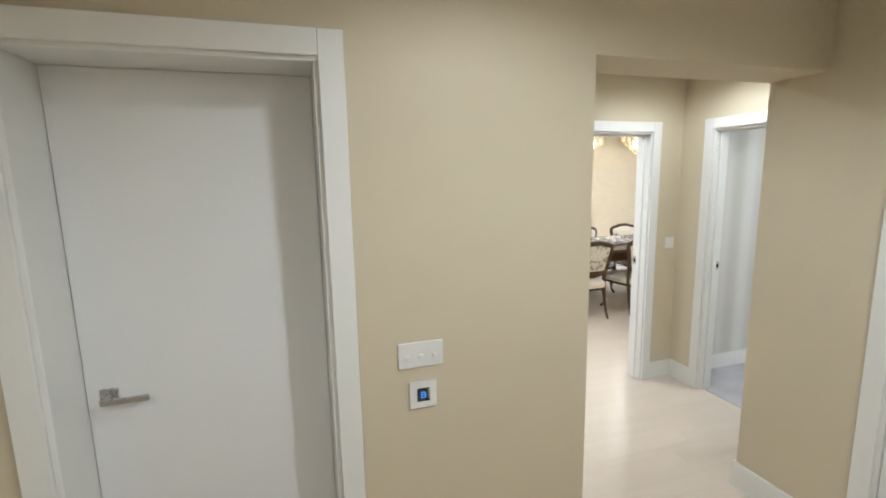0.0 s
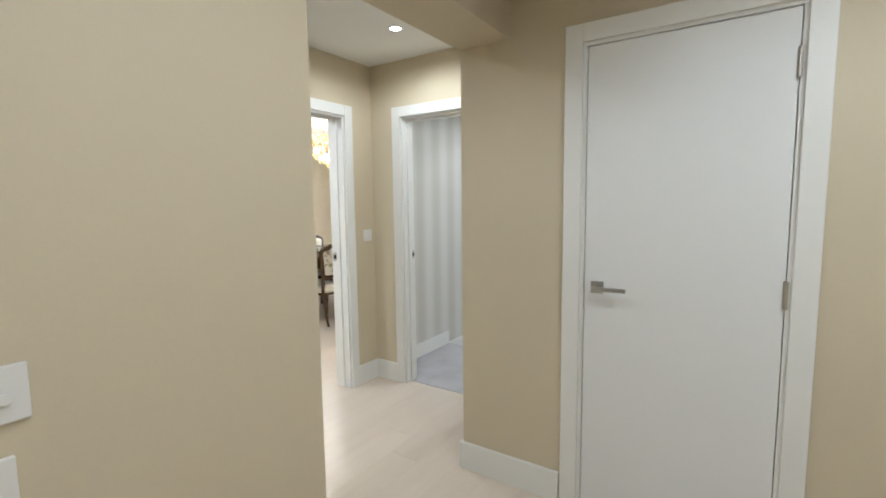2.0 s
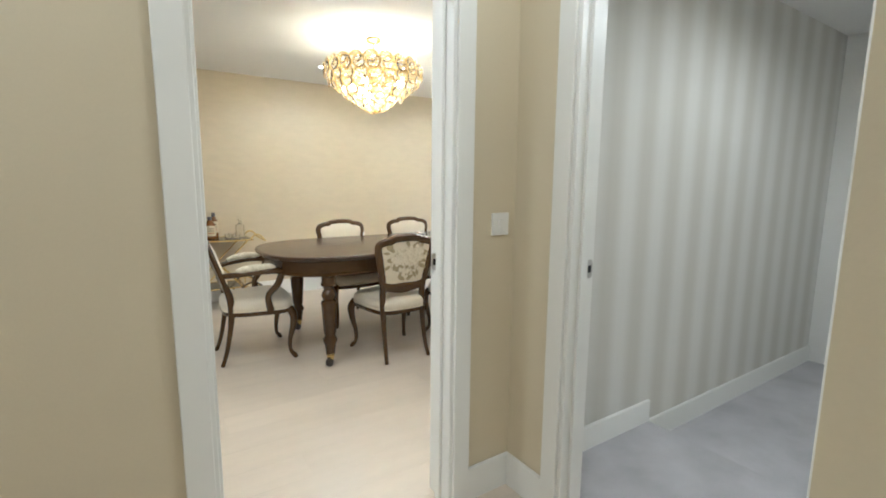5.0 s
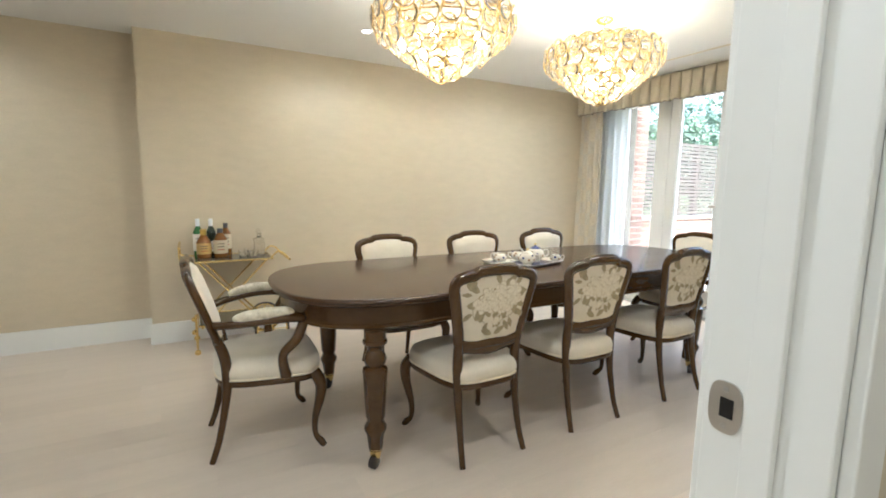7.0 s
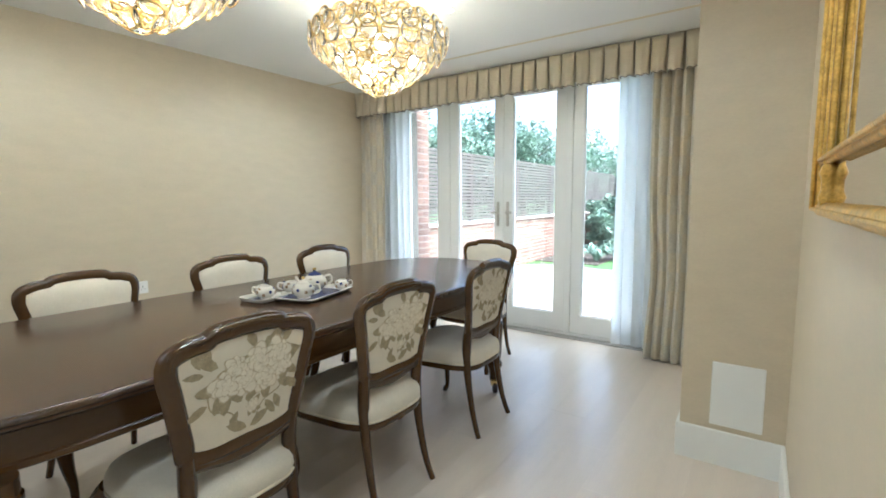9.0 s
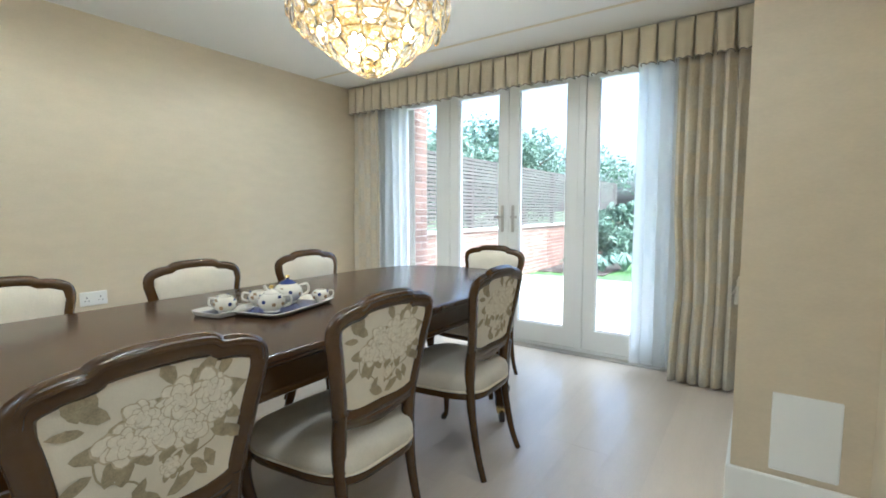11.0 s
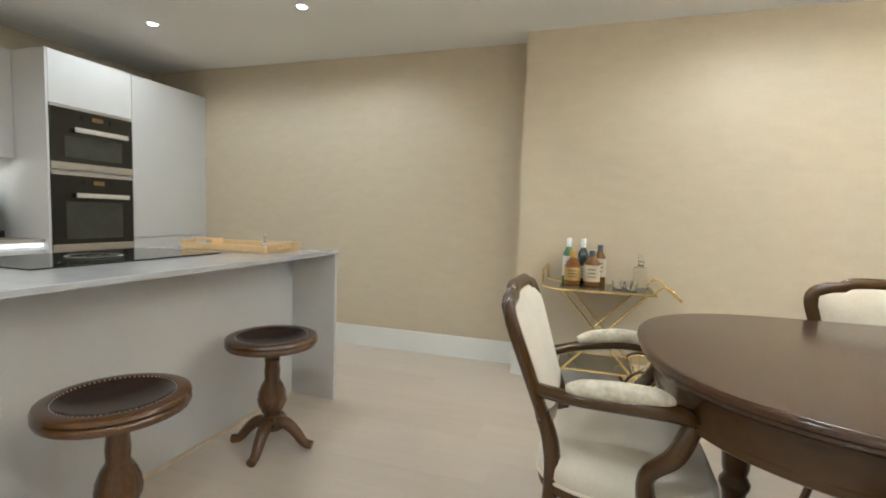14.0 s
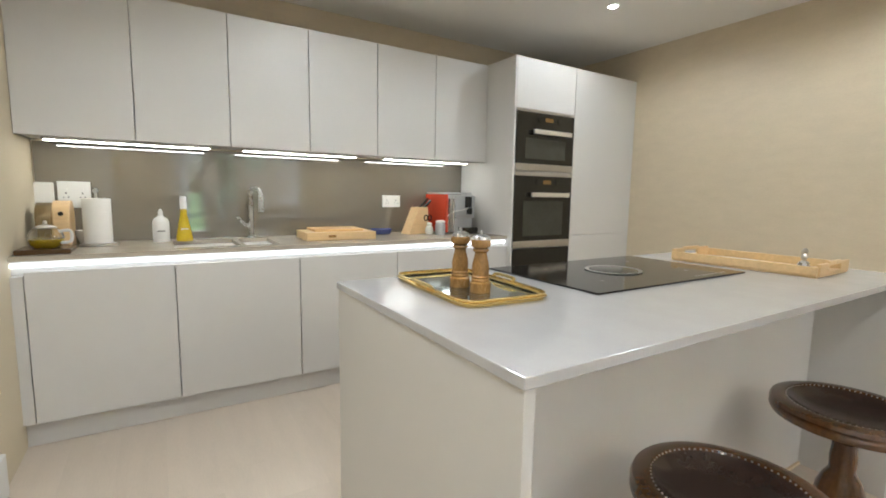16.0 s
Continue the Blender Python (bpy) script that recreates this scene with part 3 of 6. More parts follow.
for x in (MX0 + MB, MX1 - MB):
    for z0, z1 in ((MZ0 + 0.02, MZ0 + MB - 0.01), (MZ1 - MB + 0.01, MZ1 - 0.02)):
        part("gilt_divider", lathe(bmesh.new(), [(0.012, z0), (0.018, z0 + 0.02), (0.013, z0 + 0.035), (0.013, z1 - 0.035), (0.018, z1 - 0.02), (0.012, z1)], 12, (x, my + 0.024, 0)), GILT, mir, "", True)
for z in (MZ0 + MB, MZ1 - MB):
    for x0, x1 in ((MX0 + 0.02, MX0 + MB - 0.01), (MX1 - MB + 0.01, MX1 - 0.02)):
        part("gilt_divider", sweep(bmesh.new(), [(x0, my + 0.024, z), (x1, my + 0.024, z)], 0.013, 10), GILT, mir, "", True)


# dining furniture
PADPRINT = material("cream_pad_with_taupe_print", (0.42, 0.37, 0.26), 0.85, var=0.1, scale=26, fine=60, bump=0.05, tint=(0.68, 0.63, 0.52), sheen=0.2)
TCY, TX0, TX1, TZ = 4.815, 2.365, 5.6, 0.793


def oval(inset, n=96, power=2.6):
    """The table's outline: straight sides with broad rounded ends."""
    hw, out = 0.572 - inset, []
    ex = 0.62
    for j in range(n):
        q = 2 * math.pi * j / n
        c, s = math.cos(q), math.sin(q)
        x = (TX1 - ex if c > 0 else TX0 + ex) + (ex - inset) * math.copysign(abs(c) ** (2 / power), c)
        out.append((x, TCY + hw * math.copysign(abs(s) ** (2 / power), s)))
    return out


table = thing("dining_table", "long oval polished dark mahogany dining table on turned legs", "dining table")
prof = [(0.03, TZ - 0.038), (0.012, TZ - 0.036), (0.004, TZ - 0.028), (0.006, TZ - 0.022), (0.0, TZ - 0.016), (0.002, TZ - 0.006), (0.008, TZ - 0.001), (0.016, TZ)]
part("tabletop", loft(bmesh.new(), [[(x, y, z) for x, y in oval(i)] for i, z in prof]), TABLETOP, table, "polished mahogany top with moulded edge", True)
part("apron", loft(bmesh.new(), [[(x, y, z) for x, y in oval(i)] for i, z in ((0.062, TZ - 0.15), (0.055, TZ - 0.145), (0.055, TZ - 0.13), (0.06, TZ - 0.125), (0.06, TZ - 0.037))]), MAHOG, table, "", True)
legp = [(0.045, 0.65), (0.045, 0.61), (0.05, 0.605), (0.05, 0.592), (0.036, 0.58), (0.032, 0.56), (0.042, 0.54), (0.048, 0.52), (0.042, 0.498), (0.036, 0.486), (0.05, 0.475), (0.052, 0.46), (0.05, 0.445), (0.04, 0.25), (0.036, 0.235), (0.034, 0.225), (0.046, 0.2), (0.046, 0.185), (0.036, 0.16), (0.028, 0.085)]
for x, y in ((2.72, 4.30), (5.09, 4.31), (2.76, 5.24), (5.09, 5.32)):
    bm = lathe(bmesh.new(), [(r * 1.1, z) for r, z in legp], 20, (x, y, 0))
    leg = part("leg", bm, MAHOG, table, "turned mahogany leg", True)
    part("brass_cup", lathe(bmesh.new(), [(0.02, 0.045), (0.024, 0.05), (0.03, 0.086), (0.033, 0.095)], 14, (x, y, 0)), BRASS, leg, "brass caster cup", True)
    part("caster_wheel", moved(lathe(bmesh.new(), [(0.02, -0.017), (0.03, -0.013), (0.031, 0.0), (0.03, 0.013), (0.02, 0.017)], 18), pose(x - 0.012, y - 0.012, 0.031, 90, 0, 35)), DARKRUB, leg, "dark wooden caster wheel", True)


def flower(bms, x, z, r, rng):
    """Rosettes of petals and leaves, printed in thin layers; bms holds one mesh for each tone."""
    def petal(bm, cx, cz, ang, ln, wd, lift):
        pts = [(0, 0), (0.25, 0.42), (0.6, 0.5), (0.9, 0.28), (1.0, 0.0), (0.9, -0.28), (0.6, -0.5), (0.25, -0.42)]
        ca, sa = math.cos(ang), math.sin(ang)
        vs = []
        for u, v in pts:
            a, b = u * ln, v * wd * (1 + rng.uniform(-0.15, 0.15))
            vs.append(bm.verts.new((cx + a * ca - b * sa, -lift, cz + a * sa + b * ca)))
        bm.faces.new(vs)
    for k in range(6):
        petal(bms[2], x, z, rng.uniform(0, 6.28), r * rng.uniform(1.25, 1.7), r * 0.7, 0.0004 + k * 0.00002)
    for ringr, lift, cnt in ((1.0, 0.0008, 7), (0.68, 0.0014, 6), (0.36, 0.002, 5)):
        off = rng.uniform(0, 1)
        for k in range(cnt):
            a = off + 6.283 * k / cnt + rng.uniform(-0.2, 0.2)
            ln = r * ringr * rng.uniform(0.8, 1.15)
            petal(bms[1], x, z, a, ln * 1.06, ln * 0.86, lift + k * 0.00004)
            petal(bms[0], x, z, a, ln, ln * 0.74, lift + 0.00002 + k * 0.00004)


def leaf_sprays(bms, zc, z0, rng):
    """Taupe leaves round the bouquet and a pair at its foot."""
    for cx, cz, ang, ln in ((0.06, zc + 0.1, 0.9, 0.07), (0.09, zc + 0.06, 0.2, 0.075), (0.1, zc - 0.01, -0.4, 0.06), (0.02, zc + 0.12, 1.9, 0.055), (-0.09, zc + 0.09, 2.6, 0.06), (-0.11, zc + 0.12, 2.2, 0.05), (0.06, zc - 0.06, -1.0, 0.05), (-0.03, zc - 0.06, -2.0, 0.045), (0.0, z0 + 0.025, 2.7, 0.055), (0.01, z0 + 0.025, 0.5, 0.055), (0.12, zc + 0.11, 1.2, 0.05), (-0.14, zc + 0.1, 1.9, 0.05), (-0.13, zc + 0.08, 3.0, 0.045), (-0.12, zc - 0.01, 3.6, 0.05), (0.13, zc - 0.02, -0.6, 0.05), (0.09, zc - 0.05, -1.2, 0.045)):
        vs = []
        ca, sa = math.cos(ang), math.sin(ang)
        for u, v in ((0, 0), (0.2, 0.22), (0.5, 0.3), (0.8, 0.18), (1, 0), (0.8, -0.18), (0.5, -0.3), (0.2, -0.22)):
            p, q = u * ln * 1.3, v * ln * rng.uniform(0.75, 1.1)
            vs.append(bms[2].verts.new((cx + p * ca - q * sa, -0.0003, cz + p * sa + q * ca)))
        bms[2].faces.new(vs)


def floral_print(parent, width, z0, z1, place, seed):
    """A printed bouquet on a back panel; place maps x, depth and height onto the panel."""
    rng = random.Random(seed)
    bms = [bmesh.new(), bmesh.new(), bmesh.new()]
    zc = (z0 + z1) / 2
    for x, z, r in ((0.095, zc + 0.085, 0.05), (0.03, zc + 0.08, 0.052), (-0.065, zc + 0.03, 0.054), (0.055, zc + 0.015, 0.05), (-0.01, zc + 0.03, 0.046), (-0.04, zc + 0.075, 0.035), (0.12, zc + 0.04, 0.04), (0.015, z0 + 0.09, 0.024)):
        flower(bms, x * width / 0.36, z, r, rng)
    leaf_sprays(bms, zc, z0, rng)
    for sx in (-1, 1):
        pts = curve([(sx * 0.02, -0.0006, z0 + 0.03), (sx * 0.05, -0.0006, zc - 0.06), (sx * 0.11, -0.0006, zc - 0.03), (sx * 0.12, -0.0006, zc + 0.04)], 6)
        for a, b in zip(pts, pts[1:]):
            d = (b - a).normalized() * 0.002
            vs = [bms[2].verts.new(p) for p in (a + Vector((-d.z, 0, d.x)), b + Vector((-d.z, 0, d.x)), b - Vector((-d.z, 0, d.x)), a - Vector((-d.z, 0, d.x)))]
            bms[2].faces.new(vs)
    for bm, m, nm in zip(bms, (PETAL, PETAL2, LEAFP), ("pale_petals", "buff_petals", "taupe_leaves")):
        for v in bm.verts:
            v.co = place(v.co.x, v.co.y, v.co.z)
        tagged(part(nm, bm, m, parent), kind="stuff")


def chair(name, label, group, arms=False, w=1.0, lean=0.14, tall=0.92):
    """A carved French-style chair: back feet on y = 0, facing +y."""
    th = thing(name, label, "armchair" if arms else "chair", group)
    hb, hf, dep = 0.165 * w, 0.225 * w, 0.45

    def yb(z):
        return 0.055 - (z - 0.46) * lean
    # upholstered seat on a serpentine rail
    def plan(k, z, dx=0.0):
        out = []
        for j in range(48):
            q = 2 * math.pi * j / 48
            c, s = math.cos(q), math.sin(q)
            yy = math.copysign(abs(s) ** 0.5, s)
            half = (hb + 0.035 + (hf - hb + 0.0) * (yy + 1) / 2)
            wob = 1 + 0.02 * math.sin(3 * q)
            out.append((half * k * math.copysign(abs(c) ** 0.5, c) * wob, 0.235 + 0.235 * k * yy + 0.012 * (1 - c * c) * (1 if s > 0 else 0), z))
        return out
    part("seat", loft(bmesh.new(), [plan(0.985, 0.387), plan(1.015, 0.405), plan(1.005, 0.432), plan(0.96, 0.455), plan(0.86, 0.468), plan(0.66, 0.478), plan(0.35, 0.484), plan(0.05, 0.486)]), CREAM, th, "cream upholstered seat", True)
    part("piping", sweep(bmesh.new(), plan(1.0, 0.388), 0.005, 6, closed=True), PIPING, th, "", True)
    part("seat_frame", loft(bmesh.new(), [plan(0.93, 0.348), plan(0.985, 0.352), plan(1.0, 0.36), plan(1.0, 0.378), plan(0.98, 0.386)]), MAHOG, th, "serpentine carved seat rail", True)
    for s in (-1, 1):
        pts = [(s * (hf - 0.005), dep - 0.02, 0.385), (s * (hf + 0.016), dep + 0.008, 0.33), (s * (hf + 0.012), dep + 0.003, 0.25), (s * (hf - 0.008), dep - 0.018, 0.14), (s * (hf - 0.008), dep - 0.018, 0.06), (s * (hf + 0.008), dep + 0.006, 0.022), (s * (hf + 0.018), dep + 0.02, 0.0)]
        part("front_leg", sweep(bmesh.new(), curve(pts, 4), taper([0.029, 0.03, 0.024, 0.016, 0.013, 0.018, 0.014], 4), 10), MAHOG, th, "carved cabriole leg", True)
        pts = [(s * (hb + 0.012), -0.03, 0), (s * (hb + 0.004), 0.004, 0.1), (s * hb, 0.036, 0.26), (s * hb, 0.05, 0.4), (s * hb, yb(0.5), 0.5), (s * (hb + 0.004), yb(0.58), 0.58)]
        part("back_leg", sweep(bmesh.new(), curve(pts, 4), taper([0.014, 0.015, 0.018, 0.024, 0.025, 0.022], 4), 10), MAHOG, th, "", True)
    # shaped back frame
    z0, zs = 0.565, tall - 0.045
    tw = 0.216 * w
    half = [(0.0, z0 - 0.006), (hb * 0.6, z0 - 0.008), (hb + 0.0, z0 + 0.012), (hb + 0.012, z0 + 0.06), (tw - 0.012, zs - 0.11), (tw + 0.003, zs - 0.04), (tw - 0.006, zs - 0.003), (tw - 0.05, zs + 0.014), (tw * 0.56, zs + 0.019), (tw * 0.46, zs + 0.033), (tw * 0.2, zs + 0.039)]
    loop = half + [(-x, z) for x, z in reversed(half[1:])]
    loop3 = curve([(x, yb(z), z) for x, z in loop], 3, True)
    part("back_frame", sweep(bmesh.new(), loop3, 0.029, 12, flat=0.62, closed=True, axis=(0, 1, 0)), MAHOG, th, "moulded mahogany back frame with shaped crest", True)
    crest = curve([(x, yb(z) - 0.014, z + 0.012) for x, z in half[5:]] + [(-x, yb(z) - 0.014, z + 0.012) for x, z in reversed(half[5:])], 3)
    part("crest_moulding", sweep(bmesh.new(), crest, 0.009, 8), MAHOG, th, "", True)

    rail = [(x, yb(0.545) - 0.004 + 0.006 * math.cos(x * 9), 0.545 - 0.012 * math.cos(x / hb * 3.1416)) for x in (hb * (q / 6 - 1) for q in range(13))]
    part("back_rail", sweep(bmesh.new(), rail, 0.036, 10, flat=0.45, axis=(0, 1, 0)), MAHOG, th, "curved lower back rail", True)

    # upholstered back: cream in front, floral print behind
    def face(k, off):
        return [(x * k, yb(z0 + 0.16 + (z - z0 - 0.16) * k) + off, z0 + 0.16 + (z - z0 - 0.16) * k) for x, z in loop]
    part("backrest", loft(bmesh.new(), [face(0.97, 0.004), face(0.95, 0.014), face(0.88, 0.026), face(0.6, 0.036), face(0.1, 0.038)]), CREAM, th, "cream upholstered backrest", True)
    panel = part("back_panel", loft(bmesh.new(), [list(reversed(face(0.97, 0.0))), list(reversed(face(0.95, -0.008))), list(reversed(face(0.7, -0.012))), list(reversed(face(0.1, -0.012)))]), LINEN, th, "cream fabric back with taupe floral print", True)
    floral_print(panel, 0.36 * w, z0 + 0.01, zs, lambda x, y, z: Vector((max(-tw + 0.02, min(tw - 0.02, x)), yb(z) - 0.0125 + y - 0.0006, min(z, zs + 0.015))), 5)
    if arms:
        for s in (-1, 1):
            pts = [(s * (hb + 0.012), yb(0.655), 0.652), (s * (hf + 0.02), 0.10, 0.668), (s * (hf + 0.055), 0.24, 0.682), (s * (hf + 0.05), 0.35, 0.68), (s * (hf + 0.035), 0.385, 0.655)]
            part("arm", sweep(bmesh.new(), curve(pts, 4), taper([0.02, 0.019, 0.021, 0.024, 0.018], 4), 10), MAHOG, th, "carved mahogany arm", True)
            pts = [(s * (hf + 0.035), 0.385, 0.665), (s * (hf + 0.055), 0.345, 0.58), (s * (hf + 0.03), 0.285, 0.50), (s * (hf + 0.006), 0.30, 0.39)]
            part("arm_support", sweep(bmesh.new(), curve(pts, 5), taper([0.023, 0.024, 0.021, 0.028], 5), 10), MAHOG, th, "", True)
            bm = bmesh.new()
            pts = [(s * (hf + 0.012), 0.085, 0.69), (s * (hf + 0.03), 0.13, 0.702), (s * (hf + 0.05), 0.22, 0.712), (s * (hf + 0.05), 0.30, 0.711), (s * (hf + 0.048), 0.335, 0.702)]
            sweep(bm, curve(pts, 5), taper([0.012, 0.024, 0.027, 0.024, 0.01], 5), 12)
            part("arm_pad", bm, PADPRINT, th, "cream padded armrest", True)
    return th


first = chair("dining_chair", "carved mahogany dining chair with cream seat and floral back", "chairs round the table")
first.matrix_basis = pose(3.24, 4.122, 0, 0, 0, 0.6)
for x, y, a in ((3.92, 4.124, -0.8), (4.695, 4.128, 0.5), (3.285, 5.545, 180.8), (4.045, 5.56, 179.2), (4.765, 5.555, 180.4), (5.785, 4.737, 90)):
    copy_thing(first, pose(x, y, 0, 0, 0, a))
arm = chair("dining_armchair", "carved mahogany armchair with cream seat and padded arms", "chairs round the table", True, 1.1, 0.33, 0.925)
arm.matrix_basis = pose(2.095, 4.86, 0, 0, 0, -91.5)

# porcelain tea set on trays
PORC = material("white_porcelain", (0.66, 0.63, 0.555), 0.15, var=0.02, bump=0, coat=0.4)
COBALT = material("cobalt_glaze", (0.045, 0.06, 0.18), 0.18, var=0.1, bump=0)
DECO = material("painted_sprig", (0.26, 0.17, 0.09), 0.3, var=0.5, scale=60, bump=0)


def sprigs(parent, r, z, c, n=9):
    for k in range(n):
        a = 6.283 * k / n + 0.4
        bm = moved(lathe(bmesh.new(), [(0.004, 0), (0.0085, 0.0006), (0.001, 0.0012)], 6), Matrix.Translation(c) @ pose(r * math.cos(a), r * math.sin(a), z + 0.008 * math.sin(k * 2.3), 90, 0, math.degrees(a) + 90))
        part("painted_sprig", bm, DECO if k % 3 else COBALT, parent)


def serving_tray(cx, cy, a, lx, ly):
    th = thing("porcelain_tray", "rectangular cobalt and cream porcelain tray on the dining table", "tray", "tea set", at=pose(cx, cy, TZ, 0, 0, a))
    o = lambda k: ring2d(lx / 2 * k, ly / 2 * k, 7)
    part("base", loft(bmesh.new(), [[(x, y, z) for x, y in o(k)] for k, z in ((0.8, 0.001), (0.9, 0.004), (1.0, 0.02), (0.985, 0.022), (0.9, 0.009), (0.5, 0.008))]), PORC, th, "", True)
    part("blue_field", loft(bmesh.new(), [[(x, y, z) for x, y in o(k)] for k, z in ((0.7, 0.0075), (0.7, 0.0092))]), COBALT, th, "cobalt blue glazed field")


def pot(name, label, x, y, s, spout=True, lid=True, a=0.0):
    th = thing(name, label, "teapot" if spout else "cup", "tea set", at=pose(x, y, TZ + 0.0105, 0, 0, a))
    part("body", lathe(bmesh.new(), [(r * s, z * s) for r, z in ((0.035, 0), (0.037, 0.004), (0.034, 0.008), (0.055, 0.025), (0.063, 0.045), (0.058, 0.066), (0.042, 0.08), (0.036, 0.084), (0.034, 0.082), (0.036, 0.075))], 24), PORC, th, "", True)
    sprigs(th, 0.0625 * s, 0.045 * s, (0, 0, 0))
    sprigs(th, 0.056 * s, 0.062 * s, (0, 0, 0), 7)
    if lid:
        lidp = part("lid", lathe(bmesh.new(), [(r * s, z * s) for r, z in ((0.036, 0.083), (0.035, 0.088), (0.022, 0.098), (0.008, 0.102), (0.006, 0.106))], 20), COBALT if spout else PORC, th, "domed cobalt and cream lid" if spout else "domed porcelain lid", True)
        part("knob", lathe(bmesh.new(), [(r * s, z * s) for r, z in ((0.005, 0.104), (0.011, 0.112), (0.009, 0.119), (0.002, 0.122))], 12), BRASS, lidp, "gilt knob", True)
    part("handle", sweep(bmesh.new(), curve([(0.05 * s, 0, 0.07 * s), (0.085 * s, 0, 0.075 * s), (0.09 * s, 0, 0.04 * s), (0.057 * s, 0, 0.025 * s)], 5), 0.006 * s, 8), PORC, th, "", True)
    if spout:
        part("spout", sweep(bmesh.new(), curve([(-0.05 * s, 0, 0.035 * s), (-0.08 * s, 0, 0.05 * s), (-0.1 * s, 0, 0.085 * s)], 5), taper([0.014 * s, 0.01 * s, 0.006 * s], 5), 8), PORC, th, "", True)


serving_tray(4.0, 4.76, 14, 0.40, 0.27)
serving_tray(3.80, 4.87, 10, 0.18, 0.17)
pot("teapot", "painted porcelain teapot with gilt knob on a tray", 4.05, 4.80, 0.98, a=-20)
pot("sugar_bowl", "painted porcelain sugar bowl with domed lid", 3.90, 4.70, 0.86, spout=False, a=-60)
pot("teacup", "small painted porcelain cup", 3.79, 4.84, 0.72, spout=False, lid=False, a=120)
pot("teacup", "small painted porcelain cup", 3.83, 4.92, 0.62, spout=False, lid=False, a=60)
pot("teacup", "small painted porcelain cup", 4.15, 4.71, 0.6, spout=False, lid=False, a=-40)
pot("teacup", "small painted porcelain cup", 3.95, 4.86, 0.7, spout=False, lid=False, a=140)

# brass drinks trolley
tro = thing("drinks_trolley", "folding brass drinks trolley with large spoked wheel by the wall", "bar cart")
y0, y1, x0, x1, zt = 6.24, 6.62, 2.05, 2.60, 0.715
part("top_shelf", boxes((x0, y0 + 0.01, zt - 0.012, x1, y1 - 0.01, zt - 0.004), bevel=0.001), SHELFG, tro, "smoked glass shelf")
part("top_rim", sweep(bmesh.new(), [(x0, y0, zt - 0.008), (x1, y0, zt - 0.008), (x1, y1, zt - 0.008), (x0, y1, zt - 0.008)], 0.007, 8, closed=True), BRASS, tro)
part("bottom_shelf", boxes((x0 + 0.01, y0 + 0.01, 0.215, x1 - 0.1, y1 - 0.01, 0.223), bevel=0.001), SHELFG, tro, "smoked glass shelf")
part("bottom_rim", sweep(bmesh.new(), [(x0, y0, 0.22), (x1 - 0.09, y0, 0.22), (x1 - 0.09, y1, 0.22), (x0, y1, 0.22)], 0.007, 8, closed=True), BRASS, tro)
for y in (y0, y1):
    part("cross_leg", sweep(bmesh.new(), [(x0 + 0.02, y, zt - 0.01), (x1 - 0.06, y, 0.16)], 0.007, 8), BRASS, tro)
    part("cross_leg", sweep(bmesh.new(), [(x1 - 0.05, y, zt - 0.01), (x0 + 0.02, y, 0.2)], 0.007, 8), BRASS, tro)
    part("caster_stem", sweep(bmesh.new(), [(x0 - 0.015, y, 0.22), (x0 - 0.015, y, 0.05)], 0.009, 8), BRASS, tro)
    part("knob", lathe(bmesh.new(), [(0.002, 0.16), (0.017, 0.17), (0.019, 0.18), (0.014, 0.195), (0.002, 0.2)], 12, (x0 - 0.03, y, 0)), BRASS, tro, "", True)
    part("caster", moved(lathe(bmesh.new(), [(0.012, -0.01), (0.022, -0.007), (0.022, 0.007), (0.012, 0.01)], 16), pose(x0 - 0.015, y, 0.022, 90)), BRASS, tro, "", True)
    wc = (x1 - 0.03, y - 0.012 if y == y0 else y + 0.012, 0.135)
    wheel = part("wheel", sweep(bmesh.new(), [(wc[0] + 0.125 * math.cos(q), wc[1], wc[2] + 0.125 * math.sin(q)) for q in (6.2832 * k / 32 for k in range(32))], 0.009, 8, closed=True), DARKRUB, tro, "large wheel with dark tyre", True)
    part("rim", sweep(bmesh.new(), [(wc[0] + 0.115 * math.cos(q), wc[1], wc[2] + 0.115 * math.sin(q)) for q in (6.2832 * k / 32 for k in range(32))], 0.007, 8, closed=True), BRASS, wheel, "", True)
    for k in range(8):
        q = 6.2832 * k / 8
        part("spoke", sweep(bmesh.new(), [wc, (wc[0] + 0.112 * math.cos(q), wc[1], wc[2] + 0.112 * math.sin(q))], 0.0045, 6), BRASS, wheel)
for xs, xo in ((x0, -0.1), (x1, 0.12)):
    for y in (y0, y1):
        if xo < 0:
            pts = [(xs, y, zt - 0.008), (xs + xo * 0.85, y, zt + 0.005), (xs + xo, y, zt + 0.03), (xs + xo, y, zt + 0.105)]
        else:
            pts = [(xs - 0.02, y, zt), (xs + 0.03, y, zt + 0.045), (xs + 0.08, y, zt + 0.03), (xs + xo, y, zt - 0.02)]
        part("handle_arm", sweep(bmesh.new(), curve(pts, 5), 0.006, 8), BRASS, tro, "", True)
    z = zt + 0.105 if xo < 0 else zt - 0.02
    part("handle_bar", sweep(bmesh.new(), [(xs + xo, y0 - 0.02, z), (xs + xo, y1 + 0.02, z)], 0.009, 8), BRASS, tro)


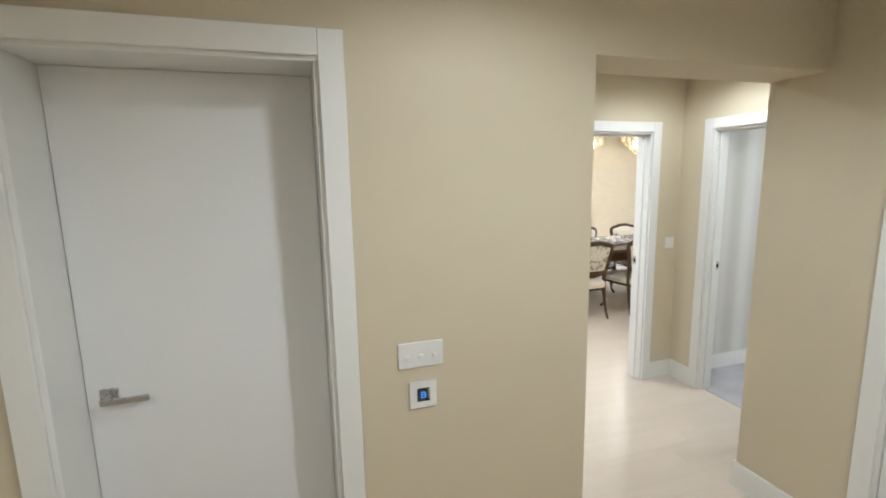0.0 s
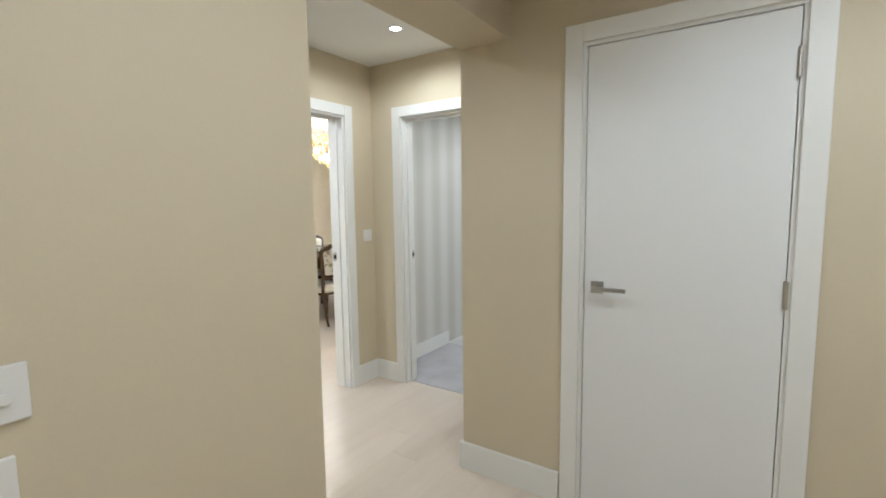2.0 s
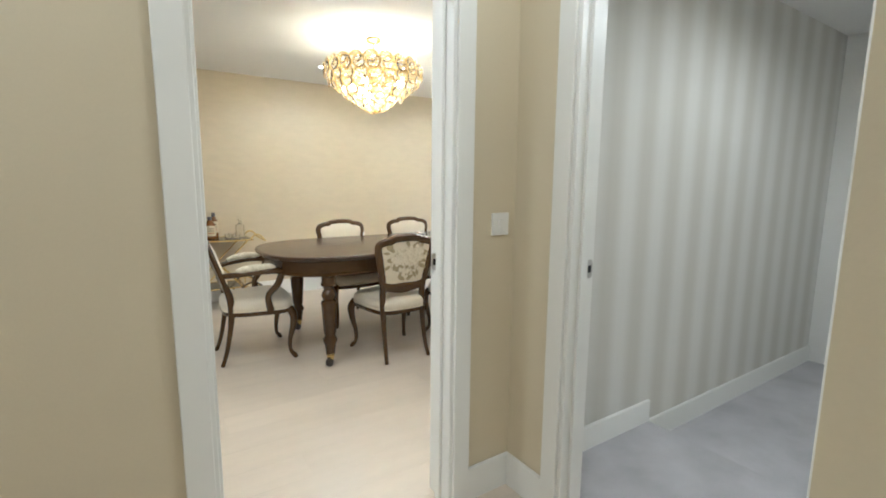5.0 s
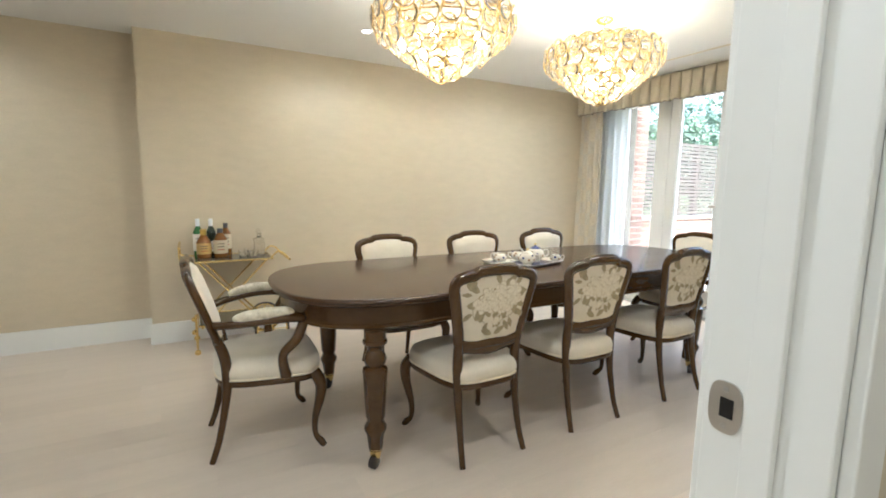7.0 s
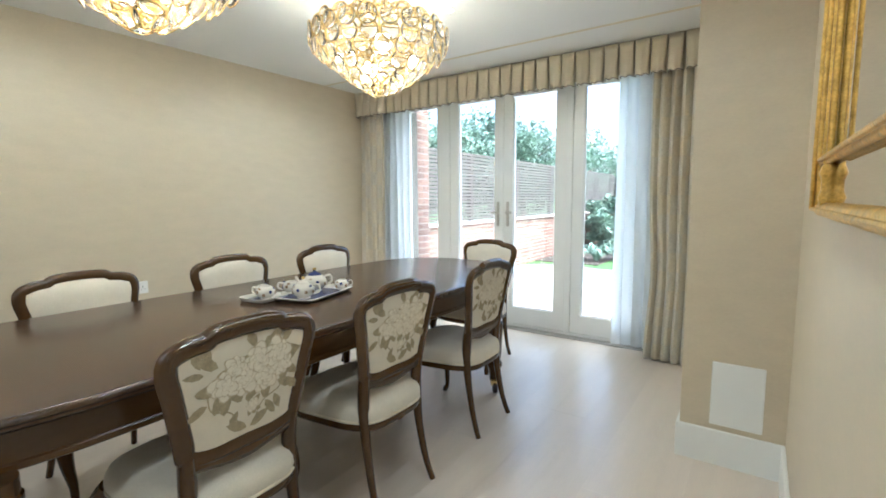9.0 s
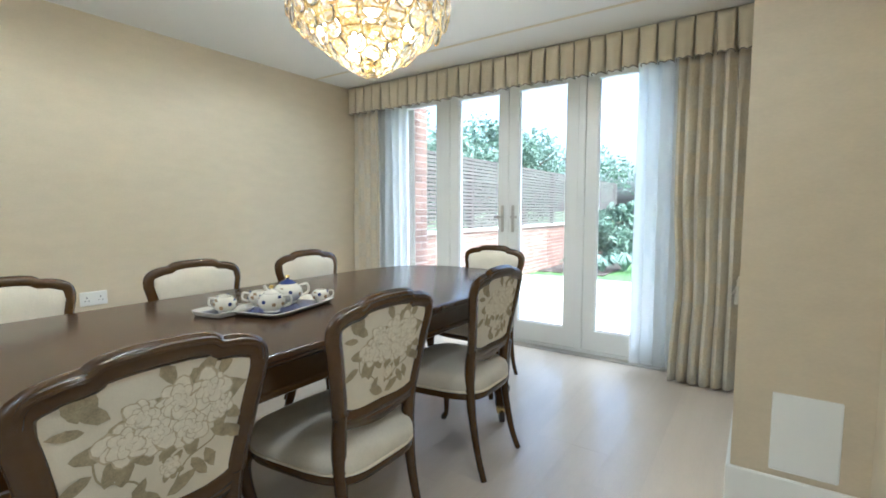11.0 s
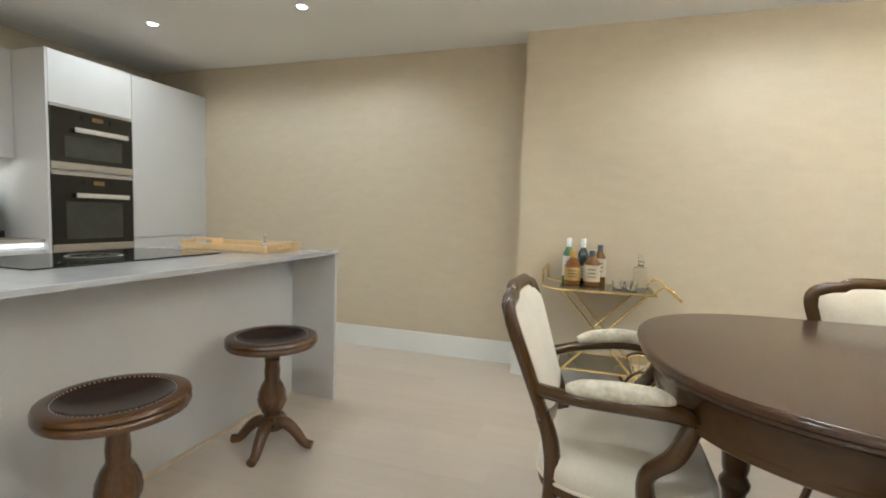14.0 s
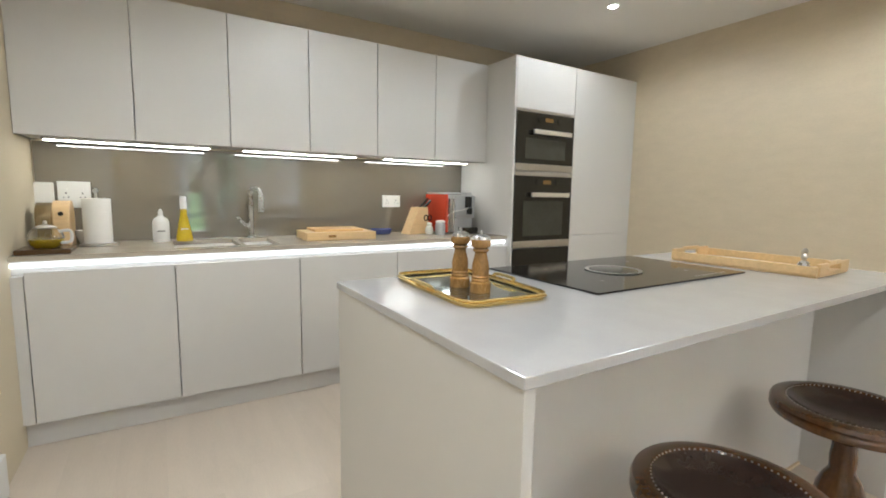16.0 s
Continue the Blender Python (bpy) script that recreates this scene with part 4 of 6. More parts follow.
def bottle(x, y, h, r, glassm, label, labelm, cap, shoulder=0.62, lz=(0.12, 0.5)):
    th = thing("bottle", label, "bottle", "bottles on the trolley", at=pose(x, y, zt - 0.0035))
    s = h * shoulder
    part("glass_body", lathe(bmesh.new(), [(r * 0.9, 0), (r, 0.006), (r, s * 0.9), (r * 0.92, s), (r * 0.55, s + 0.03), (r * 0.36, s + 0.05), (r * 0.34, h - 0.02), (r * 0.4, h - 0.015)], 24), glassm, th, "", True)
    part("paper_label", lathe(bmesh.new(), [(r + 0.0006, h * lz[0]), (r + 0.001, h * lz[0] + 0.001), (r + 0.001, h * lz[1] - 0.001), (r + 0.0006, h * lz[1])], 24), labelm, th)
    for k in range(3):
        z = h * (lz[0] + (lz[1] - lz[0]) * (0.3 + 0.22 * k))
        part("print_bar", moved(boxes((-r * 0.5, -0.0004, -0.003, r * 0.5, 0.0004, 0.003)), pose(0, -r - 0.001, z)), INK if k else INKR, th)
    part("cap", lathe(bmesh.new(), [(r * 0.42, h - 0.065), (r * 0.43, h - 0.06), (r * 0.43, h - 0.003), (r * 0.38, h)], 18), cap, th, "", True)


AGED = material("aged_gilt_ring", (0.62, 0.43, 0.15), 0.28, 1.0, var=0.2, bump=0)
GREENG = material("green_bottle_glass", (0.03, 0.13, 0.03), 0.08, var=0.1, bump=0, coat=0.5)
DARKG = material("dark_bottle_glass", (0.012, 0.02, 0.01), 0.08, var=0.1, bump=0, coat=0.5)
WHISKY = material("amber_spirit_in_glass", (0.17, 0.065, 0.012), 0.08, var=0.15, scale=20, bump=0, coat=0.5)
LABY = material("orange_yellow_label", (0.5, 0.33, 0.1), 0.6, var=0.06, bump=0)
LABC = material("cream_label", (0.56, 0.48, 0.33), 0.6, var=0.06, bump=0)
LABW = material("white_label", (0.72, 0.70, 0.64), 0.6, var=0.05, bump=0)
CAPS = material("silver_foil_cap", (0.75, 0.76, 0.78), 0.3, 0.6, var=0.05, bump=0)
CAPD = material("dark_cap", (0.03, 0.025, 0.03), 0.4, var=0.1, bump=0)
CAPG = material("gold_foil_cap", (0.6, 0.4, 0.1), 0.35, 0.8, var=0.1, bump=0)
bottle(2.083, 6.575, 0.30, 0.037, GREENG, "green glass bottle with silver cap and white label", LABW, CAPS, 0.66, (0.15, 0.6))
bottle(2.177, 6.588, 0.298, 0.036, DARKG, "dark glass bottle with tall silver cap", LABW, CAPS, 0.66, (0.12, 0.4))
bottle(2.284, 6.578, 0.262, 0.041, WHISKY, "amber whisky bottle with dark cap and cream label", LABC, CAPD, 0.68, (0.2, 0.66))
bottle(2.118, 6.47, 0.225, 0.052, WHISKY, "round amber bottle with orange label and gold cap", LABY, CAPG, 0.6, (0.14, 0.52))
bottle(2.236, 6.465, 0.228, 0.051, WHISKY, "round amber bottle with cream label and dark cap", LABC, CAPD, 0.66, (0.14, 0.6))
CRYST = glass("clear_crystal", (0.97, 0.97, 0.96), 0.02, 1.5)
dec = thing("decanter", "square cut crystal decanter with stopper on the trolley", "decanter", at=pose(2.535, 6.55, zt - 0.0035))
part("body", boxes((-0.04, -0.04, 0, 0.04, 0.04, 0.13), bevel=0.008), CRYST, dec)
part("neck", lathe(bmesh.new(), [(0.028, 0.129), (0.016, 0.145), (0.015, 0.165), (0.022, 0.17)], 14), CRYST, dec, "", True)
part("stopper", boxes((-0.02, -0.02, 0.171, 0.02, 0.02, 0.21), bevel=0.006), CRYST, dec)
for x, y in ((2.40, 6.45), (2.47, 6.40), (2.45, 6.52)):
    g = thing("crystal_glass", "small cut crystal tumbler on the trolley", "glass", "tumblers", at=pose(x, y, zt - 0.0035))
    part("bowl", lathe(bmesh.new(), [(0.028, 0), (0.032, 0.004), (0.038, 0.045), (0.0365, 0.045), (0.03, 0.012)], 16), CRYST, g, "", True)

# chandeliers
AMBER = glass("amber_tinted_crystal", (1.0, 0.985, 0.95), 0.1, 1.42)
BULB = material("lit_bulb", (1, 0.9, 0.7), 0.4, var=0, bump=0, glow=(1.0, 0.86, 0.66), strength=52)


def disc_mesh():
    bm = lathe(bmesh.new(), [(0.002, -0.006), (0.02, -0.0055), (0.034, -0.003), (0.038, 0), (0.034, 0.003), (0.027, 0.0052), (0.022, 0.0034), (0.016, 0.0058), (0.011, 0.004), (0.002, 0.0068)], 18)
    for f in bm.faces:
        f.smooth = True
    a = bpy.data.meshes.new("crystal_disc")
    bm.to_mesh(a)
    a.materials.append(AMBER)
    bm = sweep(bmesh.new(), [(0.0405 * math.cos(q), 0.0405 * math.sin(q), 0) for q in (6.2832 * k / 18 for k in range(18))], 0.0024, 6, closed=True)
    for f in bm.faces:
        f.smooth = True
    b = bpy.data.meshes.new("gilt_ring")
    bm.to_mesh(b)
    b.materials.append(AGED)
    bm.free()
    return a, b


CRYSTAL_DISC, GILT_RING = disc_mesh()


def chandelier(x, y):
    th = thing("chandelier", "tiered gilt chandelier of round amber crystal discs, lit", "chandelier", "chandeliers over the table", at=pose(x, y, 0))
    part("canopy", lathe(bmesh.new(), [(0.055, H - 0.001), (0.06, H - 0.012), (0.045, H - 0.03), (0.015, H - 0.036)], 20), BRASS, th, "polished brass ceiling cup", True)
    part("stem", sweep(bmesh.new(), [(0, 0, H - 0.03), (0, 0, 1.89)], 0.007, 8), BRASS, th)
    part("finial", lathe(bmesh.new(), [(0.002, 1.868), (0.02, 1.875), (0.026, 1.89), (0.012, 1.905)], 12), BRASS, th, "", True)
    rng = random.Random(11)
    tiers = ((0.065, 1.895, 6, 62), (0.125, 1.925, 9, 55), (0.185, 1.965, 13, 48), (0.245, 2.01, 17, 40), (0.305, 2.06, 18, 30), (0.36, 2.11, 22, 15), (0.39, 2.165, 23, 0), (0.37, 2.205, 21, -15), (0.31, 2.225, 17, -30), (0.23, 2.24, 12, -40))
    for r, z, n, tilt in tiers:
        part("hoop", sweep(bmesh.new(), [((r - 0.03) * math.cos(q), (r - 0.03) * math.sin(q), z + 0.02) for q in (6.2832 * k / 40 for k in range(40))], 0.004, 5, closed=True), BRASS, th)
        off = rng.uniform(0, 1)
        for k in range(n):
            a = 6.2832 * (k + off) / n
            d = new("crystal_disc", CRYSTAL_DISC)
            d.parent = th
            s = rng.uniform(1.12, 1.28)
            d.matrix_basis = Matrix.Translation((r * math.cos(a), r * math.sin(a), z + rng.uniform(-0.008, 0.008))) @ Euler((0, 0, a)).to_matrix().to_4x4() @ Euler((0, radians(90 + tilt * 0.7 + rng.uniform(-10, 10)), 0)).to_matrix().to_4x4() @ Matrix.Diagonal((s, s, s, 1))
            d.visible_shadow = False
            g = new("gilt_ring", GILT_RING)
            g.parent = d
    for k in range(8):
        a = 6.2832 * k / 8
        rr, zz = (0.20, 2.075) if k % 2 else (0.11, 2.01)
        c = (rr * math.cos(a), rr * math.sin(a), zz)
        arm_ = part("lamp_arm", sweep(bmesh.new(), curve([(0, 0, zz - 0.05), (c[0] * 0.6, c[1] * 0.6, zz - 0.06), (c[0], c[1], zz - 0.03)], 4), 0.004, 6), BRASS, th)
        part("bulb", lathe(bmesh.new(), [(0.008, -0.035), (0.018, -0.022), (0.026, 0), (0.018, 0.022), (0.003, 0.03)], 12, c), BULB, arm_, "glowing lamp bulb", True)


chandelier(3.29, 4.74)
chandelier(4.55, 4.77)

# kitchen units
def cabinet(name, label, group, body, doors):
    """A cabinet with a carcass and flush doors facing +x; doors are (y0, z0, y1, z1)."""
    th = thing(name, label, "cabinet", group)
    bx0, by0, bz0, bx1, by1, bz1 = body
    part("carcass", boxes((bx0, by0 + 0.001, bz0, bx1 - 0.021, by1 - 0.001, bz1)), CABI, th)
    for a, z0, b, z1 in doors:
        part("door_front", boxes((bx1 - 0.019, a + 0.0025, z0, bx1, b - 0.0025, z1), bevel=0.0015), CABI, th)
    return th


BASEX, WALLX, TALLX = -1.34, -1.62, -1.30
for a, b in ((2.82, 3.395), (3.395, 4.012), (4.012, 4.63), (4.63, 5.53)):
    cabinet("base_unit", "pale grey handleless base cabinet under the worktop", "base units", (KX, a, 0.12, BASEX, b, 0.80), [(a, 0.122, b, 0.818)])
for a, b in ((2.775, 3.256), (3.256, 3.709), (3.709, 4.161), (4.161, 4.616), (4.616, 5.066), (5.066, 5.53)):
    cabinet("wall_unit", "pale grey flush wall cabinet above the splashback", "wall units", (KX, a, 1.45, WALLX, b, 2.17), [(a, 1.44, b, 2.17)])
fill = thing("end_filler", "pale grey filler panels beside the wall", "panel")
part("lower_filler", boxes((KX, DY1, 0.122, BASEX - 0.004, 2.818, 0.80), bevel=0.001), CABI, fill)
part("upper_filler", boxes((KX, DY1, 1.44, WALLX - 0.004, 2.773, 2.17), bevel=0.001), CABI, fill)
plinth = thing("plinth", "recessed pale grey plinth under the base cabinets", "plinth")
part("board", boxes((KX, 2.775, 0, BASEX - 0.05, 5.53, 0.118), bevel=0.001), CABI, plinth)
top = thing("worktop", "thin pale quartz worktop with inset double sink", "worktop")
SINKS = material("satin_sink_steel", (0.30, 0.29, 0.27), 0.45, 0.9, var=0.08, bump=0)
S0, S1, S2, S3 = 3.40, 3.72, 3.75, 3.93
xs, ys = (KX, -1.84, -1.45, BASEX), (DY1, S0, S1, S2, S3, 5.53)
bm = bmesh.new()
cols = [[bm.verts.new((x, y, 0.868)) for y in ys] for x in xs]
for i in range(3):
    for j in range(5):
        if not (i == 1 and j in (1, 3)):
            bm.faces.new((cols[i][j], cols[i + 1][j], cols[i + 1][j + 1], cols[i][j + 1]))
up = bmesh.ops.extrude_face_region(bm, geom=bm.faces[:])
bmesh.ops.translate(bm, verts=[g for g in up["geom"] if isinstance(g, bmesh.types.BMVert)], vec=(0, 0, 0.022))
bmesh.ops.recalc_face_normals(bm, faces=bm.faces[:])
part("slab", bm, WORKTOP, top)
for a, b in ((S0, S1), (S2, S3)):
    part("sink_bowl", boxes((-1.84, a, 0.70, -1.45, b, 0.703), (-1.842, a - 0.002, 0.70, -1.84, b + 0.002, 0.869), (-1.45, a - 0.002, 0.70, -1.448, b + 0.002, 0.869), (-1.84, a - 0.002, 0.70, -1.45, a, 0.869), (-1.84, b, 0.70, -1.45, b + 0.002, 0.869)), SINKS, top, "stainless steel sink bowl")
LEDW = material("lit_led_strip", (0.9, 0.9, 0.88), 0.4, var=0, bump=0, glow=(1.0, 0.92, 0.76), strength=9)
LEDD = material("lit_channel", (0.9, 0.9, 0.88), 0.4, var=0, bump=0, glow=(1.0, 0.97, 0.92), strength=0.95)
ch = thing("lit_channel", "glowing white finger channel below the worktop edge", "led strip")
part("diffuser", boxes((BASEX - 0.04, 2.775, 0.838, BASEX - 0.02, 5.53, 0.855), bevel=0.003), LEDD, ch)
part("backing", boxes((KX, 2.775, 0.802, BASEX - 0.041, 5.53, 0.866)), CABI, ch)
for a, b in ((2.86, 3.61), (3.80, 4.52), (4.74, 5.45)):
    st = thing("led_strip", "lit led strip under the wall cabinets", "led strip", "under cabinet lights")
    part("housing", boxes((-1.80, a - 0.01, 1.434, -1.765, b + 0.01, 1.4495), bevel=0.002), STEEL, st)
    part("diffuser", boxes((-1.795, a, 1.430, -1.77, b, 1.4345)), LEDW, st)
splash = thing("splashback", "glossy taupe glass splashback behind the worktop", "splashback")
part("glass_sheet", boxes((KX, 2.78, 0.8905, KX + 0.008, 5.53, 1.44), bevel=0.001), SPLASH, splash)

tall = thing("oven_tower", "tall pale grey oven housing with two black built-in ovens", "cabinet", "tall units")
part("carcass", boxes((KX, 5.531, 0.0, TALLX - 0.021, 6.138, 2.172)), CABI, tall)
part("side_panel", boxes((KX, 5.531, 0, TALLX, 5.547, 2.172), bevel=0.001), CABI, tall)
part("flap_front", boxes((TALLX - 0.019, 5.549, 1.817, TALLX, 6.138, 2.172), bevel=0.0015), CABI, tall)
part("drawer_front", boxes((TALLX - 0.019, 5.549, 0.10, TALLX, 6.138, 0.60), bevel=0.0015), CABI, tall)


def oven(z0, z1, name, label, hz):
    th = thing(name, label, "oven", "built-in ovens")
    part("fascia", boxes((TALLX - 0.02, 5.552, z0, TALLX + 0.004, 6.135, z1), bevel=0.002), OVENG, th, "black glass oven front")
    part("steel_trim", boxes((TALLX - 0.018, 5.552, z0 - 0.0, TALLX + 0.0065, 6.135, z0 + 0.05), bevel=0.0015), STEEL, th, "brushed steel lower trim")
    part("top_trim", boxes((TALLX - 0.018, 5.552, z1 - 0.016, TALLX + 0.006, 6.135, z1 + 0.002), bevel=0.001), STEEL, th)
    part("window", boxes((TALLX, 5.64, z0 + 0.085, TALLX + 0.0055, 6.05, hz - 0.045), bevel=0.002), OVENW, th, "dim grey oven window")
    hd = part("handle", boxes((TALLX + 0.03, 5.69, hz - 0.017, TALLX + 0.048, 6.075, hz + 0.017), bevel=0.004), HANDLE, th, "pale metal bar handle")
    for y in (5.72, 6.045):
        part("bracket", boxes((TALLX + 0.0, y - 0.012, hz - 0.01, TALLX + 0.031, y + 0.012, hz + 0.01), bevel=0.002), OVENG, hd)
    for y in (5.77, 5.97):
        part("dial", moved(lathe(bmesh.new(), [(0.018, 0), (0.017, 0.006), (0.014, 0.007)], 18), pose(TALLX + 0.004, y, z1 - 0.06, 0, 90)), OVENG, th, "", True)
    part("screen", boxes((TALLX, 5.83, z1 - 0.075, TALLX + 0.005, 5.91, z1 - 0.045)), OVENS, th, "small amber lit screen")


oven(1.375, 1.812, "compact_oven", "black glass compact oven with steel trim, built in", 1.655)
oven(0.80, 1.352, "single_oven", "black glass single oven with steel trim, built in", 1.197)
dr = thing("warming_drawer", "black glass warming drawer under the ovens", "oven")
part("front", boxes((TALLX - 0.02, 5.552, 0.61, TALLX + 0.004, 6.135, 0.79), bevel=0.002), OVENG, dr)
fr = thing("fridge_tower", "tall pale grey integrated fridge housing", "cabinet", "tall units")
part("carcass", boxes((KX, 6.14, 0, TALLX - 0.021, 6.86, 2.172)), CABI, fr)
part("upper_door", boxes((TALLX - 0.019, 6.143, 0.882, TALLX, 6.80, 2.172), bevel=0.0015), CABI, fr)
part("lower_door", boxes((TALLX - 0.019, 6.143, 0.10, TALLX, 6.80, 0.876), bevel=0.0015), CABI, fr)
part("filler", boxes((KX, 6.803, 0, TALLX - 0.003, RY, 2.172), bevel=0.001), CABI, fr)

# island
isl = thing("kitchen_island", "pale grey kitchen island with quartz top and overhang", "island")
part("top", boxes((-0.10, 3.81, 0.885, 0.786, 5.785, 0.907), bevel=0.002), QUARTZ, isl, "pale grey quartz top")
part("end_panel", boxes((-0.095, 3.815, 0, 0.781, 3.84, 0.8845), bevel=0.0015), CABI, isl)
part("end_panel", boxes((-0.095, 5.755, 0, 0.781, 5.78, 0.8845), bevel=0.0015), CABI, isl)
part("seating_panel", boxes((0.47, 3.841, 0.012, 0.488, 5.754, 0.884), bevel=0.001), CABI, isl)
part("carcass", boxes((-0.075, 3.841, 0.1, 0.468, 5.754, 0.884)), CABI, isl)
for k in range(3):
    a = 3.842 + k * 0.629
    part("drawer_front", boxes((-0.095, a, 0.12, -0.076, a + 0.626, 0.83), bevel=0.0015), CABI, isl)
part("floor_strip", boxes((0.489, 3.841, 0, 0.497, 5.754, 0.012)), WOODT, isl, "pale oak floor strip")
hob = thing("induction_hob", "black glass induction hob with central extractor", "hob")
part("glass_top", boxes((-0.076, 4.40, 0.9072, 0.436, 5.23, 0.913), bevel=0.001), BLACK, hob)
ext = part("extractor_ring", lathe(bmesh.new(), [(0.098, 0.9128), (0.104, 0.916), (0.098, 0.918), (0.09, 0.915)], 32, (0.18, 4.79, 0)), STEEL, hob, "steel extractor ring", True)
part("extractor_cover", lathe(bmesh.new(), [(0.089, 0.9128), (0.089, 0.9165), (0.07, 0.919), (0.01, 0.9195)], 32, (0.18, 4.79, 0)), OVENG, ext, "", True)
for x, y in ((0.05, 4.57), (0.31, 4.57), (0.05, 5.05), (0.31, 5.05)):
    part("zone_mark", boxes((x - 0.006, y - 0.0008, 0.9129, x + 0.006, y + 0.0008, 0.9134), (x - 0.0008, y - 0.006, 0.9129, x + 0.0008, y + 0.006, 0.9134)), STEEL, hob)
part("slider_mark", boxes((0.40, 4.95, 0.9129, 0.402, 5.15, 0.9134)), STEEL, hob)

gt = thing("brass_tray", "gold rimmed mirrored tray with handles on the island", "tray", at=pose(0.17, 4.12, 0.9075, 0, 0, -4))
part("base", loft(bmesh.new(), [[(x, y, z) for x, y in ring2d(0.228, 0.133, 8)] for z in (0.0005, 0.0068)]), TRAYG, gt, "smoky mirror base")
part("rim", sweep(bmesh.new(), [(x, y, 0.011) for x, y in ring2d(0.23, 0.135, 8, 48)], 0.0105, 8, flat=0.35, closed=True, axis=(0, 0, 1)), BRASS, gt, "polished gold rim", True)
part("rim_wall", loft(bmesh.new(), [[(x, y, z) for x, y in ring2d(a, b, 8, 48)] for a, b, z in ((0.232, 0.137, 0.0005), (0.235, 0.14, 0.02), (0.23, 0.135, 0.02), (0.229, 0.134, 0.0055))]), BRASS, gt, "", True)
for s in (-1, 1):
    part("handle", sweep(bmesh.new(), curve([(-0.05 + 0, s * 0.137, 0.018), (-0.045, s * 0.145, 0.026), (0.045, s * 0.145, 0.026), (0.05, s * 0.137, 0.018)], 4), 0.005, 8), BRASS, gt)


def mill(x, y, h, label):
    th = thing("pepper_mill", label, "pepper mill", "mills on the tray", at=pose(x, y, 0.9130))
    k = h / 0.178
    part("body", lathe(bmesh.new(), [(r, z * k) for r, z in ((0.029, 0), (0.03, 0.004), (0.03, 0.028), (0.024, 0.032), (0.026, 0.037), (0.024, 0.041), (0.026, 0.046), (0.023, 0.05), (0.025, 0.07), (0.023, 0.085), (0.018, 0.105), (0.017, 0.115), (0.023, 0.12), (0.021, 0.126))], 22), MILLW, th, "turned walnut body", True)
    part("head", lathe(bmesh.new(), [(r, z * k) for r, z in ((0.017, 0.126), (0.026, 0.132), (0.029, 0.143), (0.026, 0.152))], 22), MILLW, th, "", True)
    part("cap", lathe(bmesh.new(), [(r, z * k) for r, z in ((0.0265, 0.152), (0.0245, 0.160), (0.014, 0.166), (0.004, 0.167), (0.006, 0.172), (0.005, 0.177), (0.001, 0.178))], 20), CHROME, th, "chrome cap", True)


mill(0.17, 4.10, 0.178, "turned walnut pepper mill with chrome cap on the tray")
mill(0.262, 4.108, 0.176, "turned walnut salt mill with chrome cap on the tray")

wt = thing("wooden_tray", "long pale bamboo serving tray with cut-out handles", "tray", at=pose(0.345, 5.49, 0.9075, 0, 0, 2))
part("base", boxes((-0.27, -0.155, 0.0, 0.27, 0.155, 0.008), bevel=0.001), BAMBOO, wt)
for s in (-1, 1):
    part("long_side", boxes((-0.27, s * 0.155 - 0.006, 0.008, 0.27, s * 0.155 + 0.006, 0.04), bevel=0.002), BAMBOO, wt)
    part("end_side", boxes((s * 0.27 - 0.006, -0.149, 0.008, s * 0.27 + 0.006, -0.06, 0.05), (s * 0.27 - 0.006, 0.06, 0.008, s * 0.27 + 0.006, 0.149, 0.05), (s * 0.27 - 0.006, -0.06, 0.042, s * 0.27 + 0.006, 0.06, 0.056), (s * 0.27 - 0.006, -0.06, 0.008, s * 0.27 + 0.006, 0.06, 0.02)), BAMBOO, wt)
bell = thing("counter_bell", "small ornamental metal bell on the wooden tray", "bell", at=pose(0.545, 5.43, 0.9158))
part("bell_cup", lathe(bmesh.new(), [(0.026, 0.0), (0.027, 0.006), (0.02, 0.02), (0.017, 0.036), (0.008, 0.042)], 16), CHROME, bell, "", True)
part("finial", lathe(bmesh.new(), [(0.005, 0.04), (0.012, 0.055), (0.008, 0.068), (0.013, 0.078), (0.004, 0.09)], 10), STEEL, bell, "", True)
nap = thing("folded_cloth", "folded grey napkin lying in the wooden tray", "napkin", at=pose(0.25, 5.47, 0.9158, 0, 0, 6))
part("cloth", boxes((-0.10, -0.06, 0, 0.1, 0.06, 0.012), bevel=0.004), LINEN, nap)


